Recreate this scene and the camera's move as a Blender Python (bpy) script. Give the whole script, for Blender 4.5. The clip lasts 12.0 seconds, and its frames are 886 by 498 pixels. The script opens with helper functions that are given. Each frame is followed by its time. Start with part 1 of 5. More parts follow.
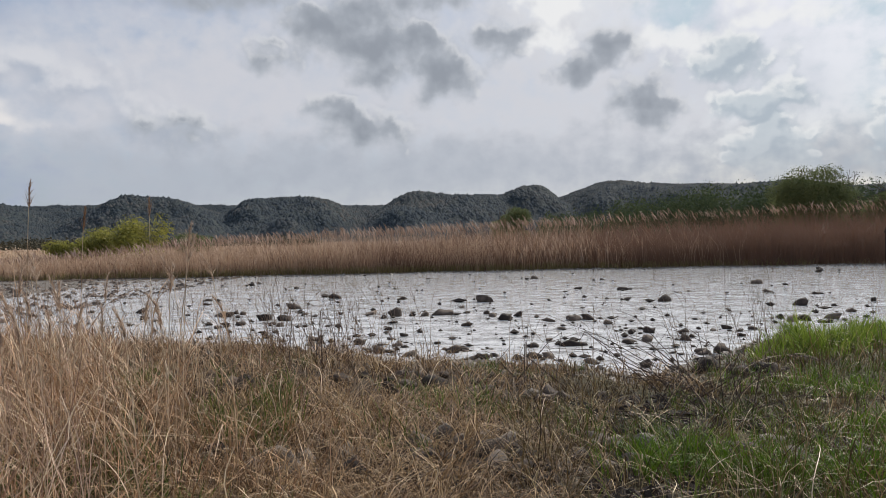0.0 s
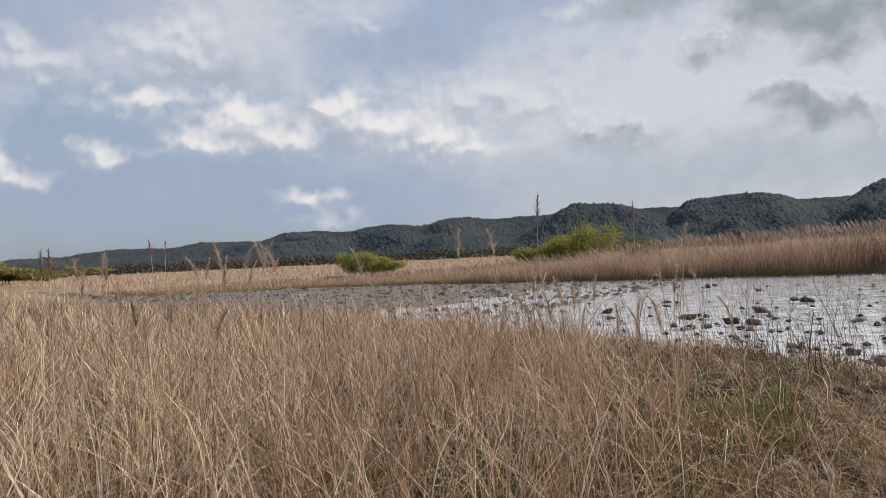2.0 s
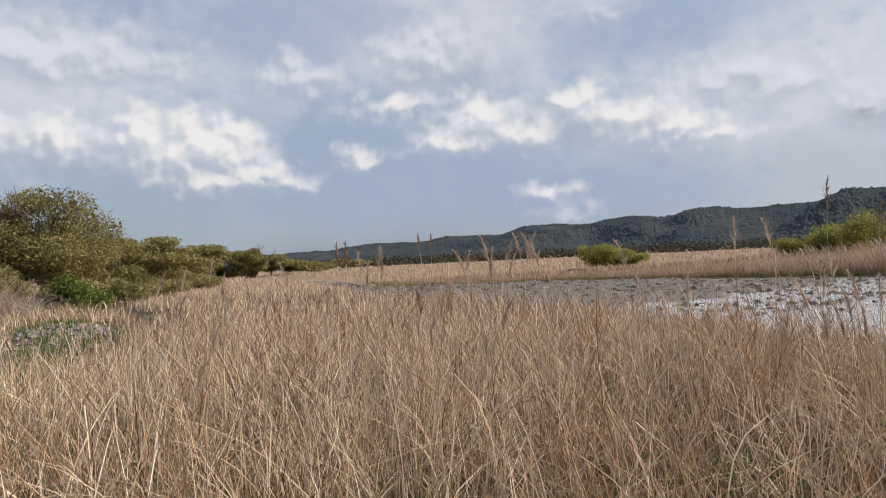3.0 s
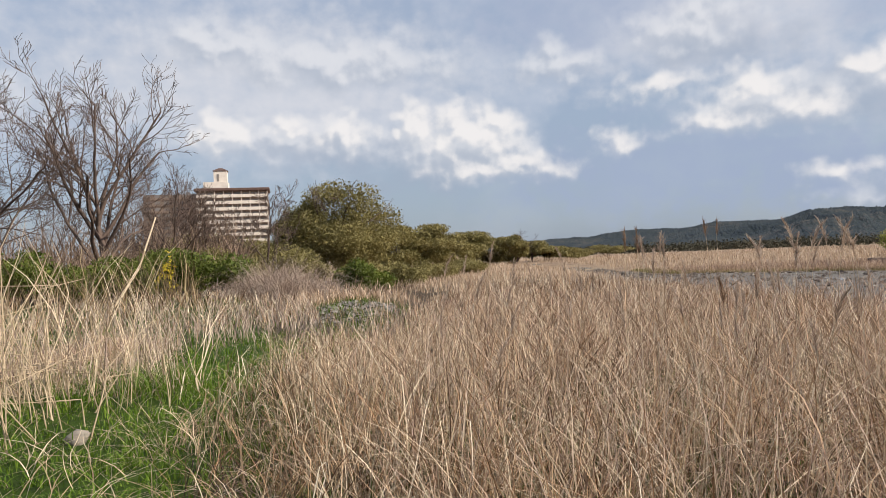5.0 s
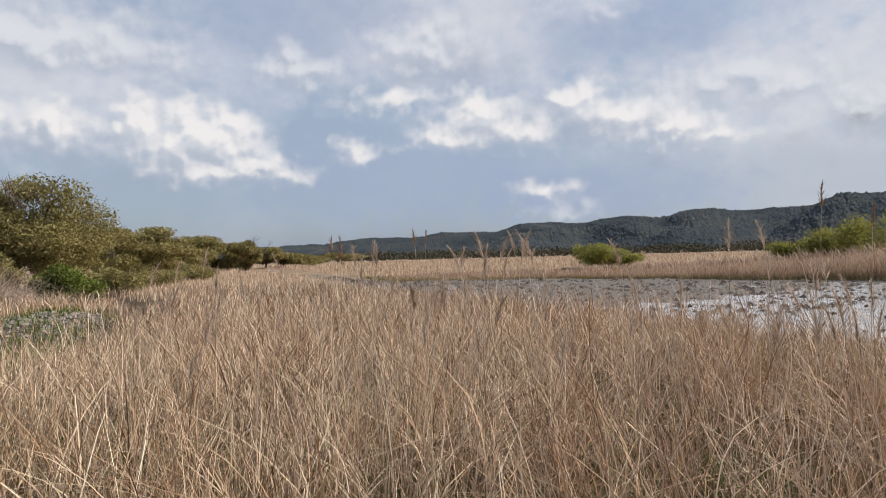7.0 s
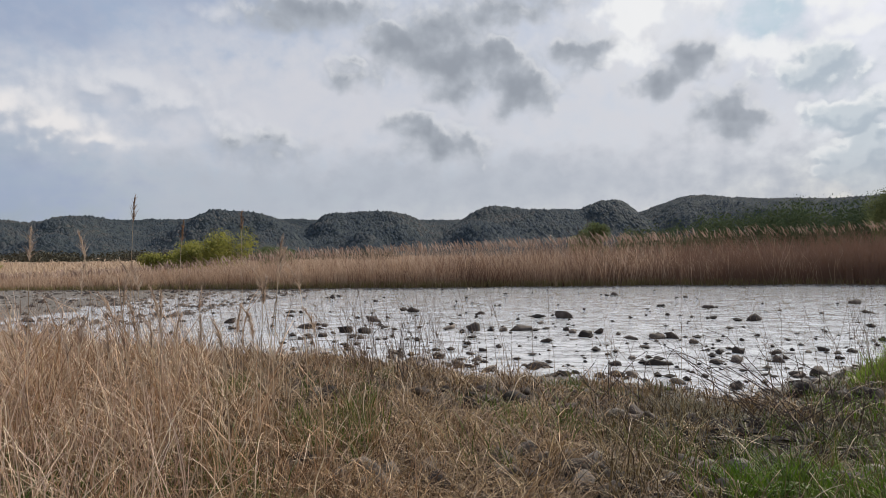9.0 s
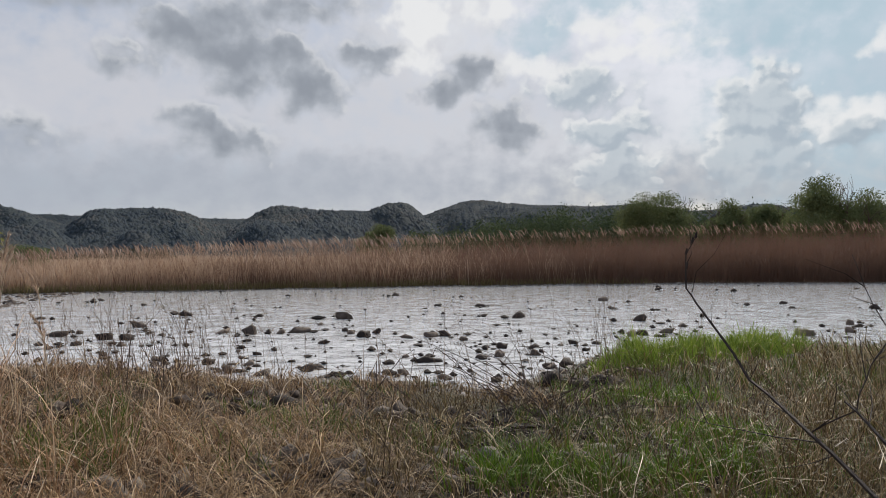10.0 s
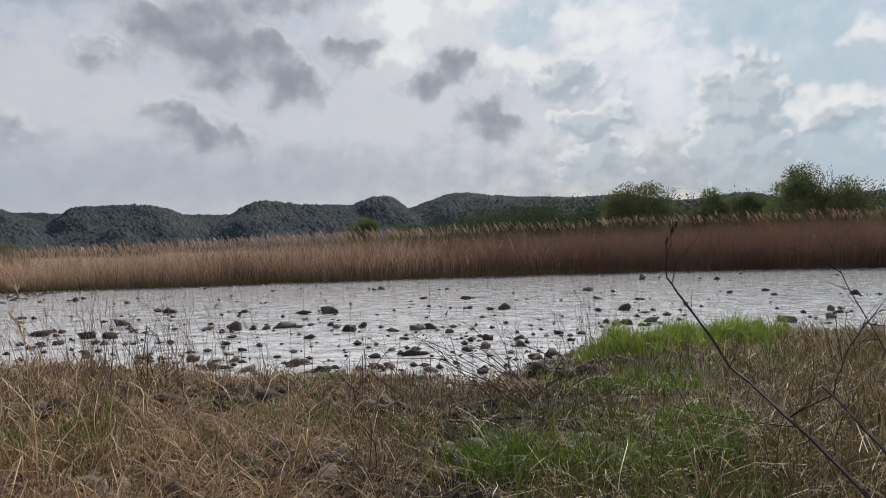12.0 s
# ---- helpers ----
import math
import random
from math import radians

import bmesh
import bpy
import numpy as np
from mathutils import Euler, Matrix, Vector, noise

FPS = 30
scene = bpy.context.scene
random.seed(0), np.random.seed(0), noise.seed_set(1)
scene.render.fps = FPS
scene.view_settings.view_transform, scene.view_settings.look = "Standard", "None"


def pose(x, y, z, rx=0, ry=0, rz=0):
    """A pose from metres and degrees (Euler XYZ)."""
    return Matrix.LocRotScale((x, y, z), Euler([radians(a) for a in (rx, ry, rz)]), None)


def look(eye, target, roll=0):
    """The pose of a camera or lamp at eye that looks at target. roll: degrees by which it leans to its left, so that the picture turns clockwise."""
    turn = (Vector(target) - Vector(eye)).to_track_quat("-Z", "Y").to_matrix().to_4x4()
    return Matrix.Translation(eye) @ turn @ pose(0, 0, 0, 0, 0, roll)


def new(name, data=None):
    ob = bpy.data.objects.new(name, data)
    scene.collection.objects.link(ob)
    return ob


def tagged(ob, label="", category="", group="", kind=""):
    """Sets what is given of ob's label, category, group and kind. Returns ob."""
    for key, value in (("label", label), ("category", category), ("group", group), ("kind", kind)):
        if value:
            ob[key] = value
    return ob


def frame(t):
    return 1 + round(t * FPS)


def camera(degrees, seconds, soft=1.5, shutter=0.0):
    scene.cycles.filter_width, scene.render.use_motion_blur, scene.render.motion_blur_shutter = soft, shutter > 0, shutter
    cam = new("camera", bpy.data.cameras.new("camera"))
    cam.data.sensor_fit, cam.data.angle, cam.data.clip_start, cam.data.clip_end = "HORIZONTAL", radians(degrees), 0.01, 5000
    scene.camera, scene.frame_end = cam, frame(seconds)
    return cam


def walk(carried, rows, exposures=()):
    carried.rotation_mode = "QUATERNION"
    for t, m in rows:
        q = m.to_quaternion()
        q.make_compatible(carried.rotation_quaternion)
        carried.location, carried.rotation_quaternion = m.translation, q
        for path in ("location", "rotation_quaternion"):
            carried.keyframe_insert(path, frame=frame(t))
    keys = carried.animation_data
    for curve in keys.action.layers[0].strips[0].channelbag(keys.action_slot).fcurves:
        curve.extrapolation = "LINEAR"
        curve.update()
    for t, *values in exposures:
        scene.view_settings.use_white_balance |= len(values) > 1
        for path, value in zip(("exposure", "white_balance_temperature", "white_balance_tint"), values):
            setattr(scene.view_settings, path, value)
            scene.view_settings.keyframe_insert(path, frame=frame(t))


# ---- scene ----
# The camera: a phone held at arm's length by somebody who turns on the spot.
cam = camera(64.2, 12.0, soft=0.75)
EYE, ARM = 1.6, 0.6
TURNS = [  # seconds, yaw, pitch, lean
    (0.0, 0.02, -0.83, 0.78),
    (0.5, 6.76, -0.55, 1.28),
    (1.0, 14.87, -0.26, 1.86),
    (1.5, 24.71, 0.13, 2.39),
    (2.0, 34.87, 0.43, 2.65),
    (2.5, 44.60, 0.55, 2.71),
    (3.0, 54.08, 0.75, 2.75),
    (3.5, 63.25, 0.90, 2.68),
    (5.3, 75.06, 0.54, 2.32),
    (5.5, 74.99, 0.52, 2.32),
    (6.0, 73.14, 0.40, 2.31),
    (6.5, 64.42, 0.36, 2.03),
    (6.7, 60.10, 0.35, 1.78),
    (8.3, 24.50, 0.54, 1.15),
    (8.5, 19.35, 0.48, 0.75),
    (9.0, 6.17, 0.42, 0.33),
    (9.5, -4.94, 0.43, -0.11),
    (10.0, -10.89, 0.46, 0.01),
    (10.5, -11.56, 0.12, 0.34),
    (11.0, -11.70, -0.00, 0.49),
    (11.5, -11.98, -0.08, 0.65),
    (12.0, -12.08, -0.14, 0.89),
]


def held(yaw, pitch, lean):
    a = radians(yaw)
    return pose(-ARM * math.sin(a), ARM * math.cos(a) - ARM, EYE, 90 + pitch, lean, yaw)


walk(cam, [(t, held(yaw, pitch, lean)) for t, yaw, pitch, lean in TURNS],
     [(0.0, -0.06), (0.5, -0.03), (1.5, 0.0), (3.0, 0.05), (5.5, 0.11), (6.5, 0.09), (8.5, 0.02), (9.0, -0.02), (9.5, -0.08), (10.5, -0.11), (12.0, -0.12)])

# ---- world and sun ----
SUN_AZ, SUN_EL = -30.5, 33.0


def node(tree, kind, **values):
    n = tree.nodes.new(kind)
    for k, v in values.items():
        if k in n.inputs.keys():
            n.inputs[k].default_value = v
        else:
            setattr(n, k, v)
    return n


def math_node(tree, op, a, b=None, clamp=False):
    n = tree.nodes.new("ShaderNodeMath")
    n.operation, n.use_clamp = op, clamp
    for i, v in enumerate((a, b)):
        if v is None:
            continue
        if isinstance(v, (int, float)):
            n.inputs[i].default_value = v
        else:
            tree.links.new(v, n.inputs[i])
    return n.outputs[0]


def mix_color(tree, fac, a, b):
    n = tree.nodes.new("ShaderNodeMix")
    n.data_type = "RGBA"
    for key, v in ((0, fac), (6, a), (7, b)):
        if isinstance(v, (int, float)):
            n.inputs[key].default_value = v
        elif isinstance(v, tuple):
            n.inputs[key].default_value = (*v, 1)
        else:
            tree.links.new(v, n.inputs[key])
    return n.outputs[2]


# Clouds: azimuth (left of ahead), elevation, half width, half height in degrees, brightness
VEILS = [(-10.5, 17.5, 5.5, 4.0, 0.9), (4, 12, 21, 11, 0.67), (-12, 8, 11, 5, 0.67), (54, 18, 12, 4.5, 0.64), (22, 11, 18, 5, 0.64), (90, 14, 16, 5, 0.66), (24, 5, 13, 2.4, 0.51), (2, 5.6, 22, 2.5, 0.475), (-34, 5.0, 15, 2.6, 0.45)]
HOLES = [(-19.0, 16.9, 2.6, 1.8), (-23, 19.5, 4, 1.2), (-46, 13, 12, 11), (63, 18.5, 8, 2.8), (24, 20, 9, 2.6), (38, 16.5, 6, 2.0), (-35, 18, 7, 3.0), (57, 6.0, 13, 3.2), (42, 4.5, 10, 2.4)]
# sunlit heaps: azimuth, elevation, half width, half height
SUNLIT = [(72.5, 9.3, 3.9, 2.2), (73.8, 10.9, 1.7, 1.2), (70.7, 10.6, 1.9, 1.4), (68.7, 7.6, 2.3, 1.1), (65.8, 7.0, 1.2, 0.4), (76.8, 10.4, 1.7, 1.9), (71.2, 6.8, 3.2, 0.7), (91.9, 10.0, 2.5, 1.4), (86.7, 10.6, 1.5, 1.2), (82.5, 10.1, 2.2, 1.3), (50.7, 11.2, 2.2, 1.6), (53.1, 9.3, 2.2, 0.8)]
SUNLIT += [(47.2, 9.6, 1.9, 1.0), (56.9, 12.3, 2.9, 0.8), (60.5, 8.4, 1.4, 0.6), (45.3, 5.1, 1.7, 0.6), (42.6, 11.9, 2.2, 1.4), (39.2, 10.7, 2.5, 1.0), (35.3, 9.2, 2.5, 1.2), (32.3, 8.3, 1.7, 0.6)]
PALE_HEAPS = [(21.5, 9.4, 2.4, 0.6), (31.1, 12.4, 4.8, 1.5), (26.7, 11.4, 3.6, 1.2), (23.1, 10.2, 2.3, 0.8), (40.3, 18.2, 1.1, 0.5), (23.9, 18.3, 1.6, 0.7), (55.0, 16.4, 4.5, 1.9), (64.6, 14.7, 3.5, 1.4), (82.8, 15.5, 9.8, 2.1), (92.3, 16.6, 5.0, 1.6), (43.5, 3.2, 2.0, 0.5), (110, 12, 5, 2), (50, 10.3, 6, 2.0), (38, 10.2, 6, 1.8), (73, 8.6, 6, 2.4), (86, 9.8, 8, 1.6)]
GREY_BASES = [(74, 6.6, 6.5, 1.2), (83, 8.3, 7, 1.1), (46, 11.0, 2.4, 1.6), (42, 9.3, 4, 1.2), (36.5, 7.8, 4, 0.9), (21.3, 8.2, 2.2, 0.7), (18, 19, 4.5, 1.4), (53, 14.4, 4, 0.9)]
# towards the sun: dark bodies with bright edges, white puffs, tall towers
DARK = [(9.5, 16.6, 3.0, 2.0), (2.5, 15.5, 3.2, 1.6), (17.0, 19.0, 5.0, 1.4), (13.8, 14.2, 2.0, 0.8), (6.6, 17.5, 3.5, 1.4), (5.4, 15.3, 4.5, 1.7), (4.5, 13.4, 3.0, 1.1), (-0.1, 13.0, 2.9, 1.9), (-5.1, 15.6, 2.1, 1.3), (-11.0, 13.1, 1.4, 1.1), (8.2, 10.0, 1.8, 1.3), (5.9, 8.9, 3.0, 1.2), (20.2, 8.7, 2.6, 0.9), (2.4, 18.9, 5.2, 0.9), (-13.1, 14.4, 2.2, 1.2), (-15.8, 10.2, 2.5, 1.6), (-1.0, 21, 5.0, 1.4)]
PUFFS = [(-9.2, 18.6, 2.4, 1.9), (-8.6, 15.4, 1.7, 1.0), (-15.2, 18.9, 1.9, 1.0), (-22.4, 17.6, 1.9, 0.7), (-27.6, 17.6, 2.2, 0.6), (-25.9, 15.8, 3.7, 0.8), (-17.2, 14.8, 2.7, 0.6), (-43.5, 14.1, 1.0, 0.6), (-41.0, 9.9, 2.6, 0.8), (-52, 14, 4, 2)]
TOWERS = [(-35.4, 10.4, 3.3, 2.6), (-36.2, 12.9, 1.4, 1.0), (-33.7, 12.0, 1.3, 1.0), (-37.9, 11.0, 1.1, 1.3), (-24.1, 9.8, 3.1, 1.6), (-26.2, 11.0, 1.3, 0.7), (-21.9, 13.2, 3.5, 1.5), (-41.4, 8.9, 2.8, 1.2), (-33.1, 7.2, 2.4, 1.7), (-49, 8, 5, 2.4), (-35.2, 6.6, 3.8, 3.4), (-24.6, 6.6, 3.0, 2.6)]

world = bpy.data.worlds.new("sky")
scene.world = world
world.use_nodes = True
wt = world.node_tree
wt.nodes.clear()
coords = node(wt, "ShaderNodeTexCoord")
direction = node(wt, "ShaderNodeVectorMath", operation="NORMALIZE")
wt.links.new(coords.outputs["Generated"], direction.inputs[0])
split = node(wt, "ShaderNodeSeparateXYZ")
wt.links.new(direction.outputs[0], split.inputs[0])
az = math_node(wt, "MULTIPLY", math_node(wt, "ARCTAN2", math_node(wt, "MULTIPLY", split.outputs[0], -1.0), split.outputs[1]), 57.2958)
el = math_node(wt, "MULTIPLY", math_node(wt, "ARCSINE", split.outputs[2]), 57.2958)
flat = node(wt, "ShaderNodeCombineXYZ")
wt.links.new(az, flat.inputs[0])
wt.links.new(el, flat.inputs[1])


def sky_noise(scale, detail, rough):
    n = node(wt, "ShaderNodeTexNoise", Scale=scale, Detail=detail, Roughness=rough)
    stretch = node(wt, "ShaderNodeVectorMath", operation="MULTIPLY")
    stretch.inputs[1].default_value = (0.85, 1.0, 1.0)
    wt.links.new(flat.outputs[0], stretch.inputs[0])
    wt.links.new(stretch.outputs[0], n.inputs["Vector"])
    return n


billow = sky_noise(0.33, 4, 0.55)
warp = node(wt, "ShaderNodeVectorMath", operation="MULTIPLY_ADD")
warp.inputs[1].default_value = (6.5, 4.2, 0)
warp.inputs[2].default_value = (-3.25, -2.1, 0)
wt.links.new(billow.outputs["Color"], warp.inputs[0])
warped = node(wt, "ShaderNodeVectorMath", operation="ADD")
wt.links.new(flat.outputs[0], warped.inputs[0])
wt.links.new(warp.outputs[0], warped.inputs[1])

clear = node(wt, "ShaderNodeTexSky", sky_type="NISHITA", sun_disc=False, sun_elevation=radians(SUN_EL), sun_rotation=radians(-SUN_AZ), air_density=1.0, dust_density=1.5)
clear_scaled = mix_color(wt, 0.90, clear.outputs[0], (0.0, 0.0, 0.0))
# a thin veil over the whole sky, greyer and bluer towards the horizon
height = node(wt, "ShaderNodeMapRange", interpolation_type="SMOOTHSTEP")
for i, v in ((1, -2.0), (2, 24.0)):
    height.inputs[i].default_value = v
wt.links.new(el, height.inputs[0])
veil = mix_color(wt, height.outputs[0], (0.325, 0.40, 0.525), (0.43, 0.505, 0.65))
fine = sky_noise(0.14, 4, 0.5)
streak = node(wt, "ShaderNodeMapRange", interpolation_type="SMOOTHSTEP")
for i, v in ((1, 0.42), (2, 0.68), (3, 0.0), (4, 0.55)):
    streak.inputs[i].default_value = v
wt.links.new(fine.outputs[0], streak.inputs[0])
colour = mix_color(wt, 0.66, clear_scaled, veil)
low_sky = node(wt, "ShaderNodeMapRange", interpolation_type="SMOOTHSTEP")
for i, v in ((1, 4.0), (2, 13.0), (3, 0.25), (4, 1.0)):
    low_sky.inputs[i].default_value = v
wt.links.new(el, low_sky.inputs[0])
colour = mix_color(wt, math_node(wt, "MULTIPLY", streak.outputs[0], low_sky.outputs[0]), colour, (0.57, 0.605, 0.69))


ragged = sky_noise(0.7, 4, 0.5)
rag = math_node(wt, "MULTIPLY", math_node(wt, "SUBTRACT", ragged.outputs[0], 0.5), 1.5)

lumps = sky_noise(0.5, 3, 0.5)
density = math_node(wt, "ADD", math_node(wt, "MULTIPLY", lumps.outputs[0], 1.3), 0.22, True)


def cloud(colour, where, a, e, w, h, level, soft, amount, ragged_edge=1.0):
    s = node(wt, "ShaderNodeVectorMath", operation="MULTIPLY_ADD")
    s.inputs[1].default_value, s.inputs[2].default_value = (1 / w, 1 / h, 0), (-a / w, -e / h, 0)
    wt.links.new(where, s.inputs[0])
    n = node(wt, "ShaderNodeVectorMath", operation="LENGTH")
    wt.links.new(s.outputs[0], n.inputs[0])
    r = node(wt, "ShaderNodeMapRange", interpolation_type="SMOOTHSTEP")
    for i, v in ((1, 1.0 + soft), (2, 1.0 - soft), (3, 0.0), (4, amount)):
        r.inputs[i].default_value = v
    wt.links.new(math_node(wt, "ADD", n.outputs["Value"], math_node(wt, "MULTIPLY", rag, ragged_edge)), r.inputs[0])
    thick = math_node(wt, "MULTIPLY", r.outputs[0], density)
    if level is None:  # a gap of clear sky, clearer towards the sun
        return mix_color(wt, thick, colour, (0.47, 0.61, 0.70) if a < -15 else (0.335, 0.40, 0.545))
    blue = 1.0 + min(0.10, max(0.025, 0.4 * (0.86 - level)))
    tone = (level * 0.98, level * 0.995, level * (blue - 0.01)) if level > 0.55 else (level * 0.91, level * 0.99, level * 1.13)
    return mix_color(wt, thick, colour, tone)


for c in VEILS:
    colour = cloud(colour, warped.outputs[0], *c, 0.75, 0.85)
for c in HOLES:
    colour = cloud(colour, warped.outputs[0], *c, None, 0.6, 0.8)

def shifted(da, de):
    n = node(wt, "ShaderNodeVectorMath", operation="ADD")
    n.inputs[1].default_value = (da, de, 0)
    wt.links.new(flat.outputs[0], n.inputs[0])
    return n.outputs[0]


def sky_field(where, clouds, amp, scale):
    """How deep a direction lies inside a bank of heaped clouds, in degrees: billows on a union of ellipses."""
    bend = node(wt, "ShaderNodeTexNoise", Scale=0.45, Detail=2, Roughness=0.5)
    wt.links.new(where, bend.inputs["Vector"])
    off = node(wt, "ShaderNodeVectorMath", operation="MULTIPLY_ADD")
    off.inputs[1].default_value, off.inputs[2].default_value = (5.0, 3.2, 0), (-2.5, -1.6, 0)
    wt.links.new(bend.outputs["Color"], off.inputs[0])
    bent = node(wt, "ShaderNodeVectorMath", operation="ADD")
    wt.links.new(where, bent.inputs[0])
    wt.links.new(off.outputs[0], bent.inputs[1])
    total = None
    for a, e, w, h in clouds:
        v = node(wt, "ShaderNodeVectorMath", operation="MULTIPLY_ADD")
        v.inputs[1].default_value, v.inputs[2].default_value = (1 / w, 1 / h, 0), (-a / w, -e / h, 0)
        wt.links.new(bent.outputs[0], v.inputs[0])
        n = node(wt, "ShaderNodeVectorMath", operation="LENGTH")
        wt.links.new(v.outputs[0], n.inputs[0])
        k = node(wt, "ShaderNodeMath", operation="MULTIPLY_ADD")
        size = min(w, h) * 1.15
        k.inputs[1].default_value, k.inputs[2].default_value = -size, size
        wt.links.new(n.outputs["Value"], k.inputs[0])
        if total is None:
            total = k.outputs[0]
        else:
            m = node(wt, "ShaderNodeMath", operation="SMOOTH_MAX")
            m.inputs[2].default_value = 0.9
            wt.links.new(total, m.inputs[0])
            wt.links.new(k.outputs[0], m.inputs[1])
            total = m.outputs[0]
    puff = node(wt, "ShaderNodeTexNoise", Scale=scale, Detail=5, Roughness=0.5)
    wt.links.new(where, puff.inputs["Vector"])
    return math_node(wt, "ADD", total, math_node(wt, "MULTIPLY", math_node(wt, "SUBTRACT", puff.outputs[0], 0.5), amp))


def span(value, lo, hi, a=0.0, b=1.0):
    r = node(wt, "ShaderNodeMapRange", interpolation_type="SMOOTHSTEP")
    for i, v in ((1, lo), (2, hi), (3, a), (4, b)):
        r.inputs[i].default_value = v
    wt.links.new(value, r.inputs[0])
    return r.outputs[0]


def times(a, b):
    return math_node(wt, "MULTIPLY", a, b)


def heaps(clouds, amp, scale, da, de):
    """How deep inside, and how far the surface turns to the light that comes from the offset da, de."""
    depth = sky_field(flat.outputs[0], clouds, amp, scale)
    return depth, math_node(wt, "SUBTRACT", depth, sky_field(shifted(da, de), clouds, amp, scale))


# grey bases, then pale spread heaps and crisp sunlit heaps, lit from the upper side
colour = mix_color(wt, span(sky_field(flat.outputs[0], GREY_BASES, 3.5, 0.3), -1.2, 1.4, 0.0, 0.62), colour, (0.345, 0.40, 0.50))
depth, slope = heaps(PALE_HEAPS, 3.6, 0.4, -0.35, 0.6)
colour = mix_color(wt, span(depth, -1.0, 1.5, 0.0, 0.8), colour, mix_color(wt, span(slope, -0.9, 0.8), (0.43, 0.475, 0.56), (0.70, 0.71, 0.75)))
depth, slope = heaps(SUNLIT, 2.3, 0.55, -0.35, 0.6)
lit = span(slope, -0.95, 0.6)
colour = mix_color(wt, times(span(depth, -0.9, 1.0), span(lit, 0.0, 0.8, 0.5, 0.92)), colour, mix_color(wt, lit, (0.51, 0.545, 0.61), (0.83, 0.805, 0.80)))
# towers that melt into the haze below, puffs, and dark bodies with bright thin edges
depth, slope = heaps(TOWERS, 3.0, 0.5, 0.3, 0.5)
edge = times(span(depth, 1.3, 0.2), span(slope, -0.1, 0.55))
colour = mix_color(wt, times(span(depth, -0.55, 0.6), span(el, 3.0, 9.0, 0.2, 0.88)), colour, mix_color(wt, edge, mix_color(wt, span(slope, -0.7, 0.6), (0.42, 0.49, 0.56), (0.57, 0.63, 0.68)), (0.85, 0.865, 0.87)))
colour = mix_color(wt, span(sky_field(flat.outputs[0], PUFFS, 2.8, 0.6), -0.6, 0.6, 0.0, 0.85), colour, (0.89, 0.895, 0.90))
depth, slope = heaps(DARK, 3.2, 0.5, -0.3, 0.5)
edge = times(span(depth, 0.9, -0.1), span(slope, -0.1, 0.7, 0.0, 0.65))
body = mix_color(wt, span(depth, -0.3, 2.0), (0.44, 0.475, 0.53), (0.29, 0.32, 0.37))
colour = mix_color(wt, span(depth, -1.0, 0.75, 0.0, 0.94), colour, mix_color(wt, edge, body, (0.78, 0.785, 0.80)))
background = node(wt, "ShaderNodeBackground", Strength=1.0)
wt.links.new(colour, background.inputs[0])
wt.links.new(background.outputs[0], node(wt, "ShaderNodeOutputWorld").inputs[0])

sun = new("sun", bpy.data.lights.new("sun", "SUN"))
sun.data.energy, sun.data.angle, sun.data.color = 5.0, radians(1.5), (1.0, 0.93, 0.82)
sa, se = radians(SUN_AZ), radians(SUN_EL)
SUN_WAY = Vector((-math.sin(sa) * math.cos(se), math.cos(sa) * math.cos(se), math.sin(se)))
sun.matrix_world = look(SUN_WAY * 200, (0, 0, 0))

# ---- materials ----


def material(name, roughness=0.8, spec=0.3):
    m = bpy.data.materials.new(name)
    m.use_nodes = True
    b = m.node_tree.nodes["Principled BSDF"]
    b.inputs["Roughness"].default_value = roughness
    b.inputs["Specular IOR Level"].default_value = spec
    return m, m.node_tree, b


def ramp(tree, fac, stops):
    n = tree.nodes.new("ShaderNodeValToRGB")
    while len(n.color_ramp.elements) < len(stops):
        n.color_ramp.elements.new(0.5)
    for e, (p, c) in zip(n.color_ramp.elements, stops):
        e.position, e.color = p, (*c, 1)
    tree.links.new(fac, n.inputs[0])
    return n.outputs[0]


def position_noise(tree, scale, detail=4, rough=0.6, stretch=(1, 1, 1)):
    g = node(tree, "ShaderNodeNewGeometry")
    s = node(tree, "ShaderNodeVectorMath", operation="MULTIPLY")
    s.inputs[1].default_value = stretch
    tree.links.new(g.outputs["Position"], s.inputs[0])
    n = node(tree, "ShaderNodeTexNoise", Scale=scale, Detail=detail, Roughness=rough)
    tree.links.new(s.outputs[0], n.inputs["Vector"])
    return n.outputs[0]


def blade_material(name, stops, translucent=0.3, patch=0.5, roughness=0.6, scale=0.8):
    """Thin plant tissue: every blade its own tint, and patches of the stand differ."""
    m, t, b = material(name, roughness, 0.25 if roughness < 0.8 else 0.02)
    g = node(t, "ShaderNodeNewGeometry")
    n = position_noise(t, scale)
    f = math_node(t, "ADD", math_node(t, "MULTIPLY", g.outputs["Random Per Island"], 1 - patch), math_node(t, "MULTIPLY", math_node(t, "SUBTRACT", math_node(t, "MULTIPLY", n, 1.8), 0.4), patch))
    c = ramp(t, f, stops)
    t.links.new(c, b.inputs["Base Color"])
    tr = node(t, "ShaderNodeBsdfTranslucent")
    t.links.new(c, tr.inputs[0])
    mx = node(t, "ShaderNodeMixShader", Fac=translucent)
    t.links.new(b.outputs[0], mx.inputs[1])
    t.links.new(tr.outputs[0], mx.inputs[2])
    t.links.new(mx.outputs[0], t.nodes["Material Output"].inputs[0])
    return m


